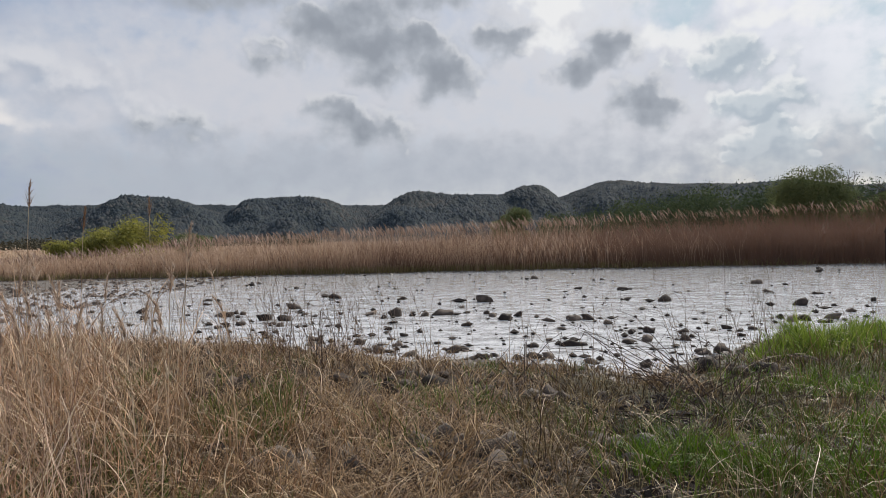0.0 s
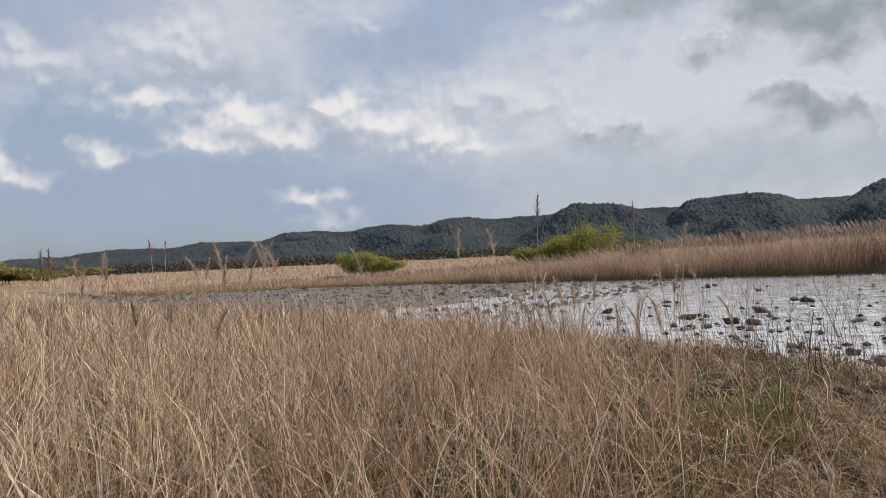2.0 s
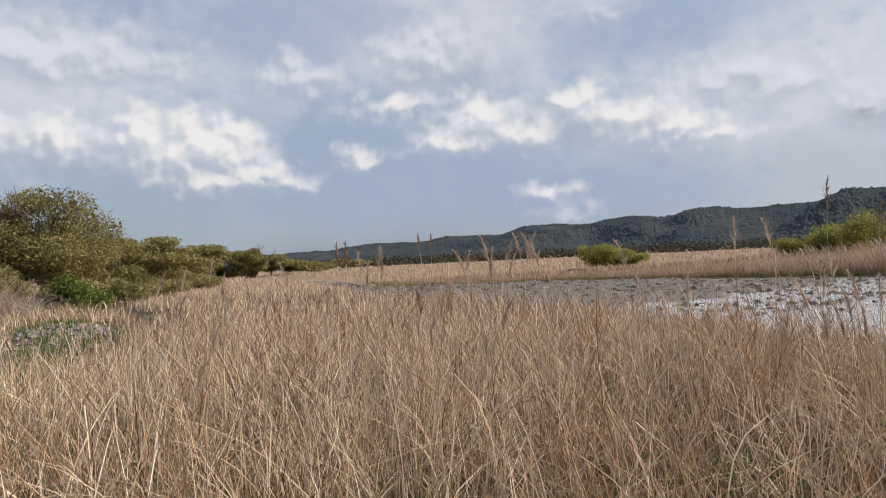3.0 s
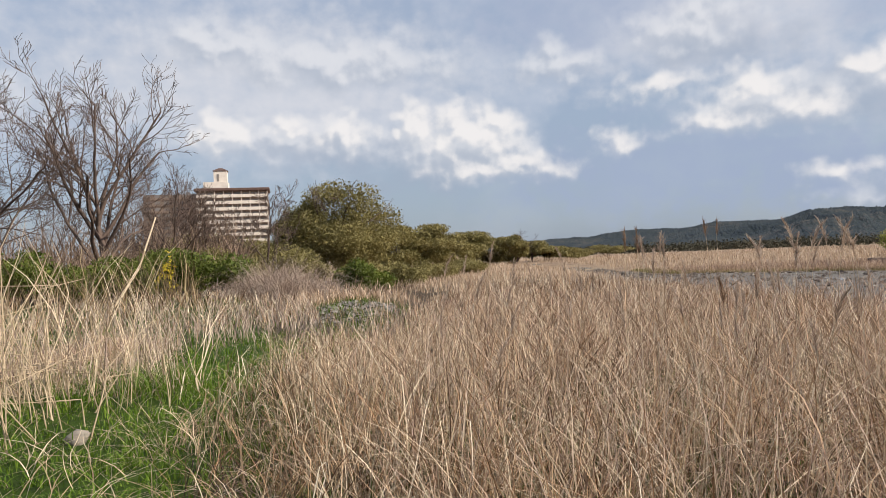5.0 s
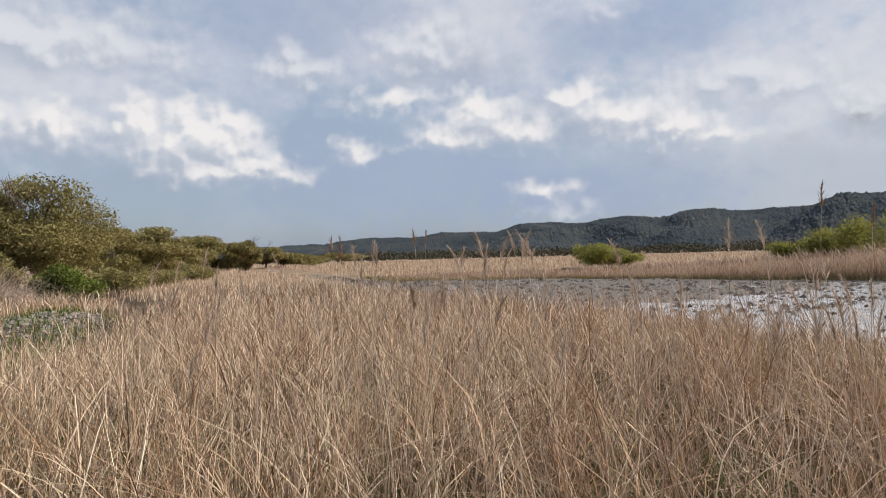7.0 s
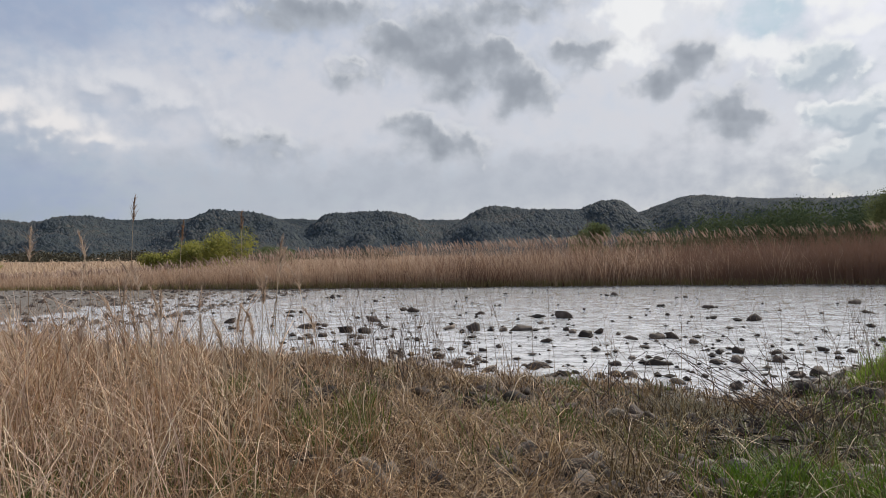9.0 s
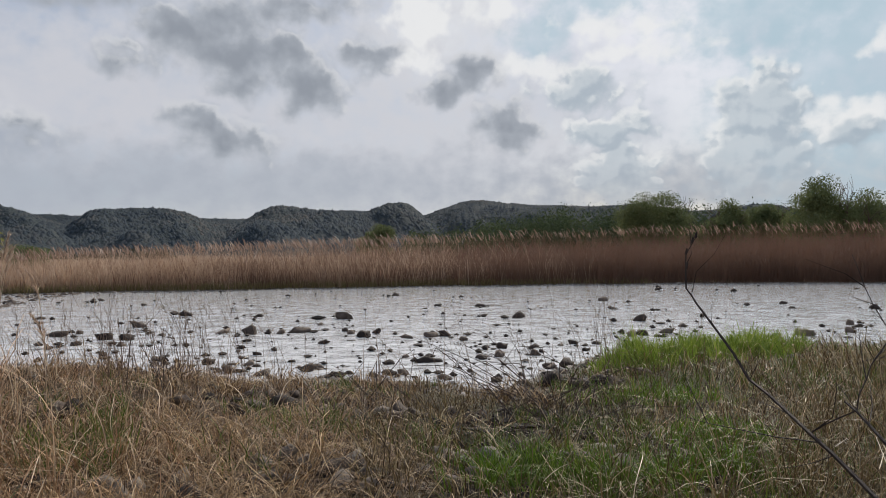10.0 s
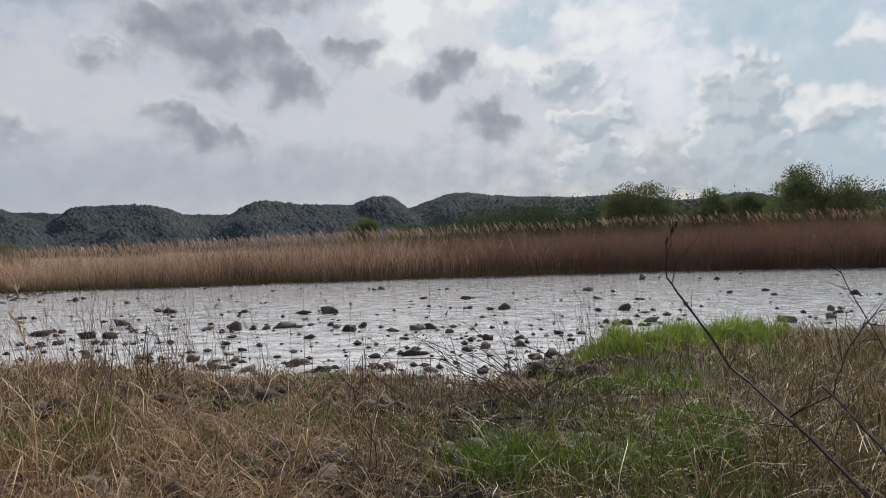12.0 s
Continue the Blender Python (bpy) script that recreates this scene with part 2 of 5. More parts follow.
def surface(name, stops, scale, roughness=0.85, bump=0.4, bump_scale=None, spec=0.3, stretch=(1, 1, 1), random=0.0, relief=0.02):
    m, t, b = material(name, roughness, spec)
    f = position_noise(t, scale, 6, 0.65, stretch)
    if random:
        o = node(t, "ShaderNodeObjectInfo")
        f = math_node(t, "ADD", math_node(t, "MULTIPLY", f, 1 - random), math_node(t, "MULTIPLY", o.outputs["Random"], random))
    t.links.new(ramp(t, f, stops), b.inputs["Base Color"])
    if bump:
        bp = node(t, "ShaderNodeBump", Strength=bump, Distance=relief)
        t.links.new(position_noise(t, bump_scale or scale * 4, 5, 0.7), bp.inputs["Height"])
        t.links.new(bp.outputs[0], b.inputs["Normal"])
    return m


STRAW = blade_material("straw", [(0.1, (0.09, 0.048, 0.026)), (0.36, (0.25, 0.146, 0.082)), (0.6, (0.56, 0.37, 0.225)), (0.8, (0.97, 0.82, 0.61))], 0.12, 0.2, scale=2.2)
PINK_STEM = blade_material("pinkish_stem", [(0.1, (0.24, 0.145, 0.10)), (0.5, (0.50, 0.335, 0.235)), (0.9, (0.80, 0.61, 0.47))], 0.2, 0.2)
PALE_GRASS = blade_material("pale_grass", [(0.1, (0.20, 0.125, 0.075)), (0.5, (0.53, 0.365, 0.235)), (0.9, (0.84, 0.66, 0.49))], 0.2, 0.2, scale=1.2)
RUST = blade_material("rust_stem", [(0.1, (0.12, 0.06, 0.03)), (0.5, (0.36, 0.20, 0.102)), (0.9, (0.72, 0.49, 0.30))], 0.15, 0.3)
TANGLE = blade_material("tangle", [(0.1, (0.075, 0.043, 0.026)), (0.4, (0.18, 0.105, 0.05)), (0.72, (0.40, 0.255, 0.125)), (0.97, (0.84, 0.64, 0.38))], 0.12, 0.22, scale=2.4)
GAP_SHADE = blade_material("gap_shade_blades", [(0.1, (0.022, 0.014, 0.009)), (0.6, (0.07, 0.045, 0.028)), (0.9, (0.15, 0.10, 0.062))], 0.1, 0.4)
DULL = blade_material("dull_grass", [(0.1, (0.05, 0.033, 0.018)), (0.4, (0.14, 0.095, 0.043)), (0.7, (0.25, 0.18, 0.086)), (0.97, (0.54, 0.43, 0.25))], 0.12, 0.2, scale=3.0)
GREEN = blade_material("green_blade", [(0.1, (0.03, 0.048, 0.007)), (0.5, (0.075, 0.115, 0.016)), (0.9, (0.20, 0.24, 0.045))], 0.25, 0.45, scale=2.0)
BRIGHT = blade_material("bright_blade", [(0.1, (0.09, 0.14, 0.02)), (0.5, (0.17, 0.24, 0.035)), (0.9, (0.28, 0.33, 0.06))], 0.4, 0.35, scale=2.0)
BRIGHT_PATH = blade_material("path_blade", [(0.1, (0.045, 0.085, 0.007)), (0.5, (0.10, 0.18, 0.014)), (0.9, (0.22, 0.30, 0.04))], 0.25, 0.45, scale=1.5)
REED = blade_material("reed", [(0.1, (0.15, 0.084, 0.058)), (0.5, (0.19, 0.11, 0.074)), (0.9, (0.23, 0.138, 0.094))], 0.2, 0.75, scale=0.35)
PALE_REED = blade_material("pale_reed", [(0.1, (0.28, 0.18, 0.12)), (0.5, (0.46, 0.32, 0.22)), (0.9, (0.66, 0.50, 0.37))], 0.3, 0.4, scale=0.35)
PLUME = blade_material("plume", [(0.1, (0.30, 0.205, 0.145)), (0.5, (0.46, 0.345, 0.26)), (0.9, (0.72, 0.60, 0.49))], 0.5, 0.2)
REED_PLUME = blade_material("reed_plume", [(0.1, (0.20, 0.125, 0.088)), (0.5, (0.30, 0.20, 0.145)), (0.9, (0.44, 0.32, 0.25))], 0.3, 0.3)
DARK_PLUME = blade_material("dark_plume", [(0.1, (0.15, 0.085, 0.05)), (0.9, (0.34, 0.21, 0.13))], 0.35, 0.2)
PALE_STALK = blade_material("pale_stalk", [(0.1, (0.30, 0.20, 0.12)), (0.5, (0.54, 0.40, 0.26)), (0.9, (0.82, 0.67, 0.48))], 0.2, 0.2)
WEED = blade_material("dead_weed", [(0.1, (0.13, 0.085, 0.06)), (0.9, (0.38, 0.265, 0.19))], 0.1, 0.2)
WITHERED = blade_material("withered_stalk", [(0.1, (0.26, 0.18, 0.14)), (0.5, (0.44, 0.33, 0.26)), (0.9, (0.66, 0.54, 0.43))], 0.15, 0.3, scale=1.0)
LEAF_OLIVE = blade_material("olive_leaf", [(0.1, (0.13, 0.112, 0.04)), (0.5, (0.245, 0.205, 0.075)), (0.9, (0.39, 0.33, 0.135))], 0.3, 0.75, scale=0.6)
LEAF_LIME = blade_material("lime_leaf", [(0.1, (0.15, 0.155, 0.035)), (0.5, (0.26, 0.255, 0.06)), (0.9, (0.40, 0.375, 0.11))], 0.5, 0.5)
LEAF_HEDGE = blade_material("hedge_leaf", [(0.1, (0.05, 0.065, 0.012)), (0.5, (0.115, 0.145, 0.024)), (0.9, (0.23, 0.25, 0.05))], 0.3, 0.6, scale=0.9)
LEAF_WILLOW = blade_material("willow_leaf", [(0.1, (0.09, 0.11, 0.05)), (0.5, (0.15, 0.175, 0.08)), (0.9, (0.22, 0.24, 0.115))], 0.25, 0.75, 0.95, scale=0.4)
LEAF_FOREST = blade_material("forest_leaf", [(0.1, (0.045, 0.065, 0.035)), (0.5, (0.085, 0.11, 0.055)), (0.9, (0.14, 0.165, 0.08))], 0.12, 0.7, 0.95, scale=0.10)
BLOSSOM = blade_material("yellow_blossom", [(0.1, (0.5, 0.38, 0.03)), (0.9, (0.75, 0.6, 0.06))], 0.3, 0.2)
BARK = surface("bark", [(0.3, (0.075, 0.05, 0.04)), (0.7, (0.17, 0.12, 0.095))], 6, 0.9, 0.5, stretch=(1, 1, 0.3))
TWIG = surface("twig_bark", [(0.3, (0.024, 0.017, 0.014)), (0.7, (0.065, 0.046, 0.038))], 30, 0.8, 0.3)
BRUSH = surface("brush_bark", [(0.3, (0.045, 0.031, 0.025)), (0.7, (0.12, 0.083, 0.064))], 30, 0.8, 0.3)
STONE = surface("river_stone", [(0.25, (0.034, 0.026, 0.022)), (0.5, (0.075, 0.057, 0.047)), (0.8, (0.20, 0.155, 0.125))], 9, 0.85, 0.9, 34, 0.18, random=0.5)
COBBLE = surface("grey_cobble", [(0.25, (0.065, 0.052, 0.044)), (0.5, (0.12, 0.10, 0.085)), (0.8, (0.23, 0.195, 0.165))], 9, 0.85, 0.8, 34, 0.18, random=0.5)
PALE_STONE = surface("pale_stone", [(0.3, (0.20, 0.165, 0.13)), (0.7, (0.37, 0.32, 0.265))], 12, 0.85, 0.5, 50)
PEBBLE = surface("pebbles", [(0.3, (0.10, 0.085, 0.07)), (0.5, (0.22, 0.19, 0.16)), (0.72, (0.50, 0.46, 0.40))], 5, 0.8, 0.3, 40)
# bluish greys: distance haze is put into the hill and crown colours
HILL = surface("wooded_hill", [(0.35, (0.04, 0.05, 0.054)), (0.5, (0.05, 0.06, 0.063)), (0.65, (0.065, 0.07, 0.068))], 0.035, 0.95, 0.7, 0.11, 0.05, relief=4.0)
HILL_TREES = blade_material("hill_crown", [(0.15, (0.034, 0.044, 0.053)), (0.42, (0.052, 0.064, 0.074)), (0.62, (0.072, 0.077, 0.080)), (0.85, (0.105, 0.10, 0.088))], 0.0, 0.7, 0.95, 0.012)
PLASTER = surface("painted_plaster", [(0.3, (0.66, 0.58, 0.50)), (0.7, (0.80, 0.72, 0.64))], 0.5, 0.8, 0.1)
BROWN_WALL = surface("brown_wall", [(0.3, (0.22, 0.16, 0.125)), (0.7, (0.30, 0.225, 0.18))], 0.6, 0.8, 0.1)
ROOF = surface("brown_roof", [(0.3, (0.10, 0.06, 0.05)), (0.7, (0.16, 0.10, 0.08))], 1.0, 0.7, 0.1)
GLASS, _, gb = material("window_glass", 0.08, 0.5)
gb.inputs["Base Color"].default_value = (0.24, 0.21, 0.19, 1)

# ground: litter, soil, grass roots and gravel
GROUND, t, b = material("riverside_ground", 0.95, 0.15)
a = node(t, "ShaderNodeVertexColor", layer_name="cover")
sp = node(t, "ShaderNodeSeparateColor")
t.links.new(a.outputs[0], sp.inputs[0])
litter = ramp(t, position_noise(t, 14, 7, 0.7), [(0.3, (0.028, 0.02, 0.014)), (0.5, (0.075, 0.053, 0.035)), (0.7, (0.17, 0.12, 0.08))])
grass = ramp(t, position_noise(t, 6, 6, 0.7), [(0.3, (0.022, 0.036, 0.006)), (0.55, (0.045, 0.08, 0.010)), (0.75, (0.09, 0.12, 0.022))])
gravel = ramp(t, position_noise(t, 22, 5, 0.8), [(0.35, (0.06, 0.052, 0.045)), (0.5, (0.15, 0.132, 0.115)), (0.65, (0.33, 0.30, 0.265))])
field = ramp(t, position_noise(t, 0.25, 6, 0.7), [(0.3, (0.19, 0.125, 0.08)), (0.55, (0.32, 0.225, 0.15)), (0.75, (0.24, 0.20, 0.10))])
c = mix_color(t, sp.outputs[0], litter, grass)
c = mix_color(t, sp.outputs[1], c, gravel)
c = mix_color(t, sp.outputs[2], c, field)
t.links.new(c, b.inputs["Base Color"])
bp = node(t, "ShaderNodeBump", Strength=0.7, Distance=0.04)
t.links.new(position_noise(t, 18, 6, 0.75), bp.inputs["Height"])
t.links.new(bp.outputs[0], b.inputs["Normal"])

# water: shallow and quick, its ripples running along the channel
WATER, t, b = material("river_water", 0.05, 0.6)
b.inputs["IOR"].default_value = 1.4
# near-white patches in the base colour stand in for sky sheen and glitter
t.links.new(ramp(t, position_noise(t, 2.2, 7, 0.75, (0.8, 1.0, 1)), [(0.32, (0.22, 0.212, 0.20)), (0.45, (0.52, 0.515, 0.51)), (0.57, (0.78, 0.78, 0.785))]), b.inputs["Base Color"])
w1 = position_noise(t, 1.3, 5, 0.6, (1.0, 0.8, 1))
w2 = position_noise(t, 6.0, 5, 0.7, (1.0, 0.8, 1))
bp = node(t, "ShaderNodeBump", Strength=0.32, Distance=0.10)
t.links.new(math_node(t, "ADD", w1, math_node(t, "MULTIPLY", w2, 0.5)), bp.inputs["Height"])
t.links.new(bp.outputs[0], b.inputs["Normal"])

# ---- building blocks ----
rng = np.random.default_rng(11)


def tri_mesh(name, verts, tris, mat, smooth=False):
    me = bpy.data.meshes.new(name)
    verts, tris = np.asarray(verts, np.float32), np.asarray(tris, np.int32)
    me.vertices.add(len(verts))
    me.vertices.foreach_set("co", verts.ravel())
    me.loops.add(tris.size)
    me.loops.foreach_set("vertex_index", tris.ravel())
    me.polygons.add(len(tris))
    me.polygons.foreach_set("loop_start", np.arange(0, tris.size, 3, dtype=np.int32))
    me.polygons.foreach_set("use_smooth", np.full(len(tris), smooth))
    me.update(calc_edges=True)
    me.materials.append(mat)
    return me


def bm_mesh(name, bm, mat, smooth=False):
    me = bpy.data.meshes.new(name)
    bm.to_mesh(me)
    bm.free()
    me.materials.append(mat)
    for p in me.polygons:
        p.use_smooth = smooth
    return me


def part(name, data, parent, label="", at=None):
    ob = new(name, data)
    ob.parent = parent
    if at is not None:
        ob.matrix_basis = at
    return tagged(ob, label) if label else ob


def sway(x, y, seed=0.0):
    """A smooth field between about -1 and 1."""
    return (np.sin(0.71 * x + 1.3 * y + seed) + np.sin(1.9 * x - 0.83 * y + 2.1 * seed + 1) + np.sin(-0.37 * x + 0.46 * y + 3.3 * seed) + np.sin(3.1 * x + 2.7 * y + seed * 1.7)) / 3.2


def smoothstep(a, b, v):
    u = np.clip((v - a) / (b - a), 0, 1)
    return u * u * (3 - 2 * u)


def blades(root, height, way, lean, bend, width, seg=3, face=None, kinked=0.0):
    """Tapered ribbons: root (n,3); they lean and bend over towards way (radians); some are snapped."""
    n = len(root)
    s = np.linspace(0, 1, seg + 1)
    out = height[:, None] * (lean[:, None] * s + bend[:, None] * s ** 2.8)
    up = height[:, None] * (s - 0.42 * np.minimum(bend, 1.3)[:, None] ** 1.5 * s ** 3.4)
    wob = height[:, None] * rng.normal(0, 0.075, n)[:, None] * np.sin(s * rng.uniform(3, 8, n)[:, None])
    if kinked:
        past = np.maximum(s - rng.uniform(0.3, 0.8, n)[:, None], 0) * (rng.random(n) < kinked)[:, None] * height[:, None]
        up = up - past * rng.uniform(0.7, 1.7, n)[:, None]
        out = out + past * rng.uniform(0.2, 1.0, n)[:, None]
    px = root[:, 0:1] + np.cos(way)[:, None] * out - np.sin(way)[:, None] * wob
    py = root[:, 1:2] + np.sin(way)[:, None] * out + np.cos(way)[:, None] * wob
    pz = root[:, 2:3] + up
    f = rng.uniform(0, math.pi, n) if face is None else face
    w = width[:, None] * (1 - 0.55 * s[:-1] ** 2) * 0.5
    cx, cy = np.cos(f)[:, None] * w, np.sin(f)[:, None] * w
    left = np.stack([px[:, :-1] - cx, py[:, :-1] - cy, pz[:, :-1]], 2)
    right = np.stack([px[:, :-1] + cx, py[:, :-1] + cy, pz[:, :-1]], 2)
    tip = np.stack([px[:, -1], py[:, -1], pz[:, -1]], 1)
    verts = np.concatenate([left, right, tip[:, None, :]], 1)
    k = 2 * seg + 1
    tris = []
    for i in range(seg - 1):
        tris += [(i, seg + i, seg + i + 1), (i, seg + i + 1, i + 1)]
    tris.append((seg - 1, 2 * seg - 1, 2 * seg))
    tris = np.array(tris)[None] + (np.arange(n) * k)[:, None, None]
    return verts.reshape(-1, 3), tris.reshape(-1, 3)


def join(*pieces):
    verts, tris, base = [], [], 0
    for v, f in pieces:
        verts.append(v)
        tris.append(f + base)
        base += len(v)
    return np.concatenate(verts), np.concatenate(tris)


def stuff(name, geometry, mat, label, category):
    return tagged(new(name, tri_mesh(name, *geometry, mat)), label, category, kind="stuff")


def tubes(segments, sides=5):
    """Tapered tubes from rows of p0, p1, r0, r1."""
    a = np.array([s[0] for s in segments], float)
    b = np.array([s[1] for s in segments], float)
    r0 = np.array([s[2] for s in segments])[:, None, None]
    r1 = np.array([s[3] for s in segments])[:, None, None]
    d = b - a
    d /= np.linalg.norm(d, axis=1)[:, None] + 1e-9
    ref = np.where(np.abs(d[:, 2:3]) > 0.9, np.array([[1.0, 0, 0]]), np.array([[0, 0, 1.0]]))
    u = np.cross(d, ref)
    u /= np.linalg.norm(u, axis=1)[:, None] + 1e-9
    v = np.cross(d, u)
    ang = np.arange(sides) * 2 * math.pi / sides
    ring = np.cos(ang)[None, :, None] * u[:, None, :] + np.sin(ang)[None, :, None] * v[:, None, :]
    verts = np.concatenate([a[:, None, :] + ring * r0, b[:, None, :] + ring * r1], 1)
    tris = []
    for i in range(sides):
        j = (i + 1) % sides
        tris += [(i, j, sides + j), (i, sides + j, sides + i)]
    tris = np.array(tris)[None] + (np.arange(len(segments)) * 2 * sides)[:, None, None]
    return verts.reshape(-1, 3), tris.reshape(-1, 3)


def grow(segments, p, d, length, r, depth, g, spread=0.5, lift=0.12, forks=(2, 4), shrink=0.72):
    """A limb in wavering pieces that forks again and again."""
    pieces = 4 if depth > 1 else 3
    side = []
    for i in range(pieces):
        d = (d + Vector(g.normal(0, 0.13, 3)) + Vector((0, 0, lift * 0.5))).normalized()
        q = p + d * (length / pieces)
        r1 = r * (1 - 0.45 / pieces)
        segments.append((tuple(p), tuple(q), r, r1))
        p, r = q, r1
        if i and depth > 0 and g.random() < 0.75:
            side.append((p.copy(), d.copy(), r))
    if depth <= 0:
        return
    for k in range(int(g.integers(*forks))):
        e = (d + Vector(g.normal(0, spread, 3))).normalized()
        grow(segments, p, e, length * shrink * g.uniform(0.8, 1.15), r * 0.72, depth - 1, g, spread, lift, forks, shrink)
    for q, e, rr in side:
        e = (e + Vector(g.normal(0, spread * 1.5, 3))).normalized()
        grow(segments, q, e, length * shrink * g.uniform(0.5, 0.9), rr * 0.5, depth - 1 if depth < 3 else depth - 2, g, spread, lift, forks, shrink)


def leaves(centres, radii, count, size, g, shell=0.45, droop=0.0):
    """Small two-triangle leaves in many uneven clumps: centres (n,3), radii (n,3)."""
    vol = np.prod(radii, 1) ** (2 / 3)
    k = g.choice(len(centres), count, p=vol / vol.sum())
    d = g.normal(0, 1, (count, 3))
    d /= np.linalg.norm(d, axis=1)[:, None]
    rad = g.random(count) ** shell 
    p = centres[k] + d * radii[k] * rad[:, None]
    a = g.normal(0, 1, (count, 3))
    a[:, 2] -= droop
    a /= np.linalg.norm(a, axis=1)[:, None]
    b = np.cross(a, g.normal(0, 1, (count, 3)))
    b /= np.linalg.norm(b, axis=1)[:, None] + 1e-9
    s = size * g.uniform(0.6, 1.4, count)[:, None]
    verts = np.stack([p - a * s, p + b * s * 0.45, p + a * s, p - b * s * 0.45], 1).reshape(-1, 3)
    tris = np.array([(0, 1, 2), (0, 2, 3)])[None] + (np.arange(count) * 4)[:, None, None]
    return verts, tris.reshape(-1, 3)


def place(azimuth, distance):
    a = radians(azimuth)
    return -math.sin(a) * distance, math.cos(a) * distance


# ---- plan of the banks (water level is z = 0) ----
NEAR_X = [-200, -70, -45, -36, -29, -19.4, -12, -7, -3.8, -1.6, -0.6, 0.6, 2.3, 3.3, 4.6, 6.2, 8.6, 11, 20, 60, 250]
NEAR_Y = [60, 30, 22.5, 19.6, 17, 14.9, 13.6, 11.5, 10.6, 9.8, 9.3, 8.7, 8.0, 8.9, 9.9, 10.6, 10.9, 10.9, 10.5, 9, -10]
FAR_X = [-200, -70, -45, -36, -31, -25, -15, -4.7, 6, 14, 22, 31, 60, 250]
FAR_Y = [66, 33, 24.5, 22.5, 27, 29.6, 30.6, 32.4, 34.6, 35.2, 35.6, 34, 33, 20]


def near(x):
    return np.interp(x, NEAR_X, NEAR_Y) + 0.25 * np.sin(1.7 * x) * np.exp(-np.abs(x) / 60) + 0.12 * np.sin(4.3 * x + 1)


def far(x):
    return np.interp(x, FAR_X, FAR_Y) + 0.3 * np.sin(0.9 * x + 2) * np.exp(-np.abs(x) / 80)


def ground_z(x, y):
    x, y = np.asarray(x, float), np.asarray(y, float)
    inside = np.minimum(y - near(x), far(x) - y)
    z = 0.015 + 0.10 * smoothstep(0, 1.6, -inside) - 0.4 * smoothstep(0.0, 2.6, inside)
    reach = np.hypot(x, y)
    bars = smoothstep(-7, -15, x) * smoothstep(0.2, 1.0, inside)
    z = z * (1 - bars) + bars * (0.045 + 0.06 * sway(x * 0.55, y * 1.1, 6))
    z = z + 0.035 * sway(x * 0.9, y * 0.9, 1) * smoothstep(0.3, 2, -inside)
    bank = smoothstep(-17, -26, x) * smoothstep(2, -4, y + 0.08 * (x + 20)) * 0.45
    heap_z = 0.28 * np.exp(-(((x + 20.5) / 2.6) ** 2 + ((y - 2.4) / 1.1) ** 2))
    return z + bank * (reach < 200) + heap_z


# ---- the ground: one sheet to the horizon ----
ANG = np.radians(np.concatenate([np.arange(-60, 125, 0.8), np.arange(125, 300, 2.5)]))
RAD = np.concatenate([[0.0], np.geomspace(0.5, 70, 130), np.geomspace(75, 4500, 40)])
aa, rr = np.meshgrid(ANG, RAD)
gx, gy = -np.sin(aa) * rr, np.cos(aa) * rr
gz = ground_z(gx, gy)
na, nr = len(ANG), len(RAD)
i, j = np.meshgrid(np.arange(na), np.arange(nr - 1))
i, j = i.ravel(), j.ravel()
i2 = (i + 1) % na
q = np.stack([j * na + i, j * na + i2, (j + 1) * na + i2, (j + 1) * na + i], 1)
tris = np.concatenate([q[:, [0, 2, 1]], q[:, [0, 3, 2]]])
me = tri_mesh("ground", np.stack([gx, gy, gz], 2).reshape(-1, 3), tris, GROUND, True)
inside = np.minimum(gy - near(gx), far(gx) - gy)
green_path = smoothstep(0.2, -0.5, gy + 0.3 * sway(gx, gy, 2)) * smoothstep(-27, -22, gx) * smoothstep(2, 0, gx)
right_green = smoothstep(0.5, 2.0, gx + 0.5 * sway(gx, gy, 4)) * (gy < near(gx))
gravel_bar = np.exp(-(((gx + 20.5) / 3.8) ** 2 + ((gy - 2.4) / 1.3) ** 2)) * 1.6 + smoothstep(-1.2, 0.2, inside) + smoothstep(-26, -36, gx) * smoothstep(10, 4, np.abs(gy - near(gx) + 2)) * 0.8
far_side = smoothstep(0, -2, far(gx) - gy) + smoothstep(-30, -45, gx) * (gy > 5) + smoothstep(60, 120, np.hypot(gx, gy))
cover = np.stack([np.clip(np.maximum(green_path, 0.3 * right_green), 0, 1), np.clip(gravel_bar, 0, 1), np.clip(far_side, 0, 1), np.ones_like(gx)], 2)
attr = me.color_attributes.new("cover", "FLOAT_COLOR", "POINT")
attr.data.foreach_set("color", cover.astype(np.float32).ravel())
tagged(new("ground", me), "brown littered river bank with grass and gravel", "ground", kind="structure")

# ---- the river ----
wx = np.linspace(-150, 180, 331)
rows = np.linspace(0, 1, 9)
wy = np.stack([near(wx) - 1.0 + (far(wx) - near(wx) + 2.0) * r for r in rows])
wv = np.stack([np.broadcast_to(wx, wy.shape), wy, np.zeros_like(wy)], 2).reshape(-1, 3)
i, j = np.meshgrid(np.arange(330), np.arange(8))
i, j = i.ravel(), j.ravel()
q = np.stack([j * 331 + i, j * 331 + i + 1, (j + 1) * 331 + i + 1, (j + 1) * 331 + i], 1)
tagged(new("water", tri_mesh("water", wv, np.concatenate([q[:, [0, 1, 2]], q[:, [0, 2, 3]]]), WATER, True)), "shallow rippling grey river water, pale sheen painted in, reflecting clouds", "water", kind="structure")

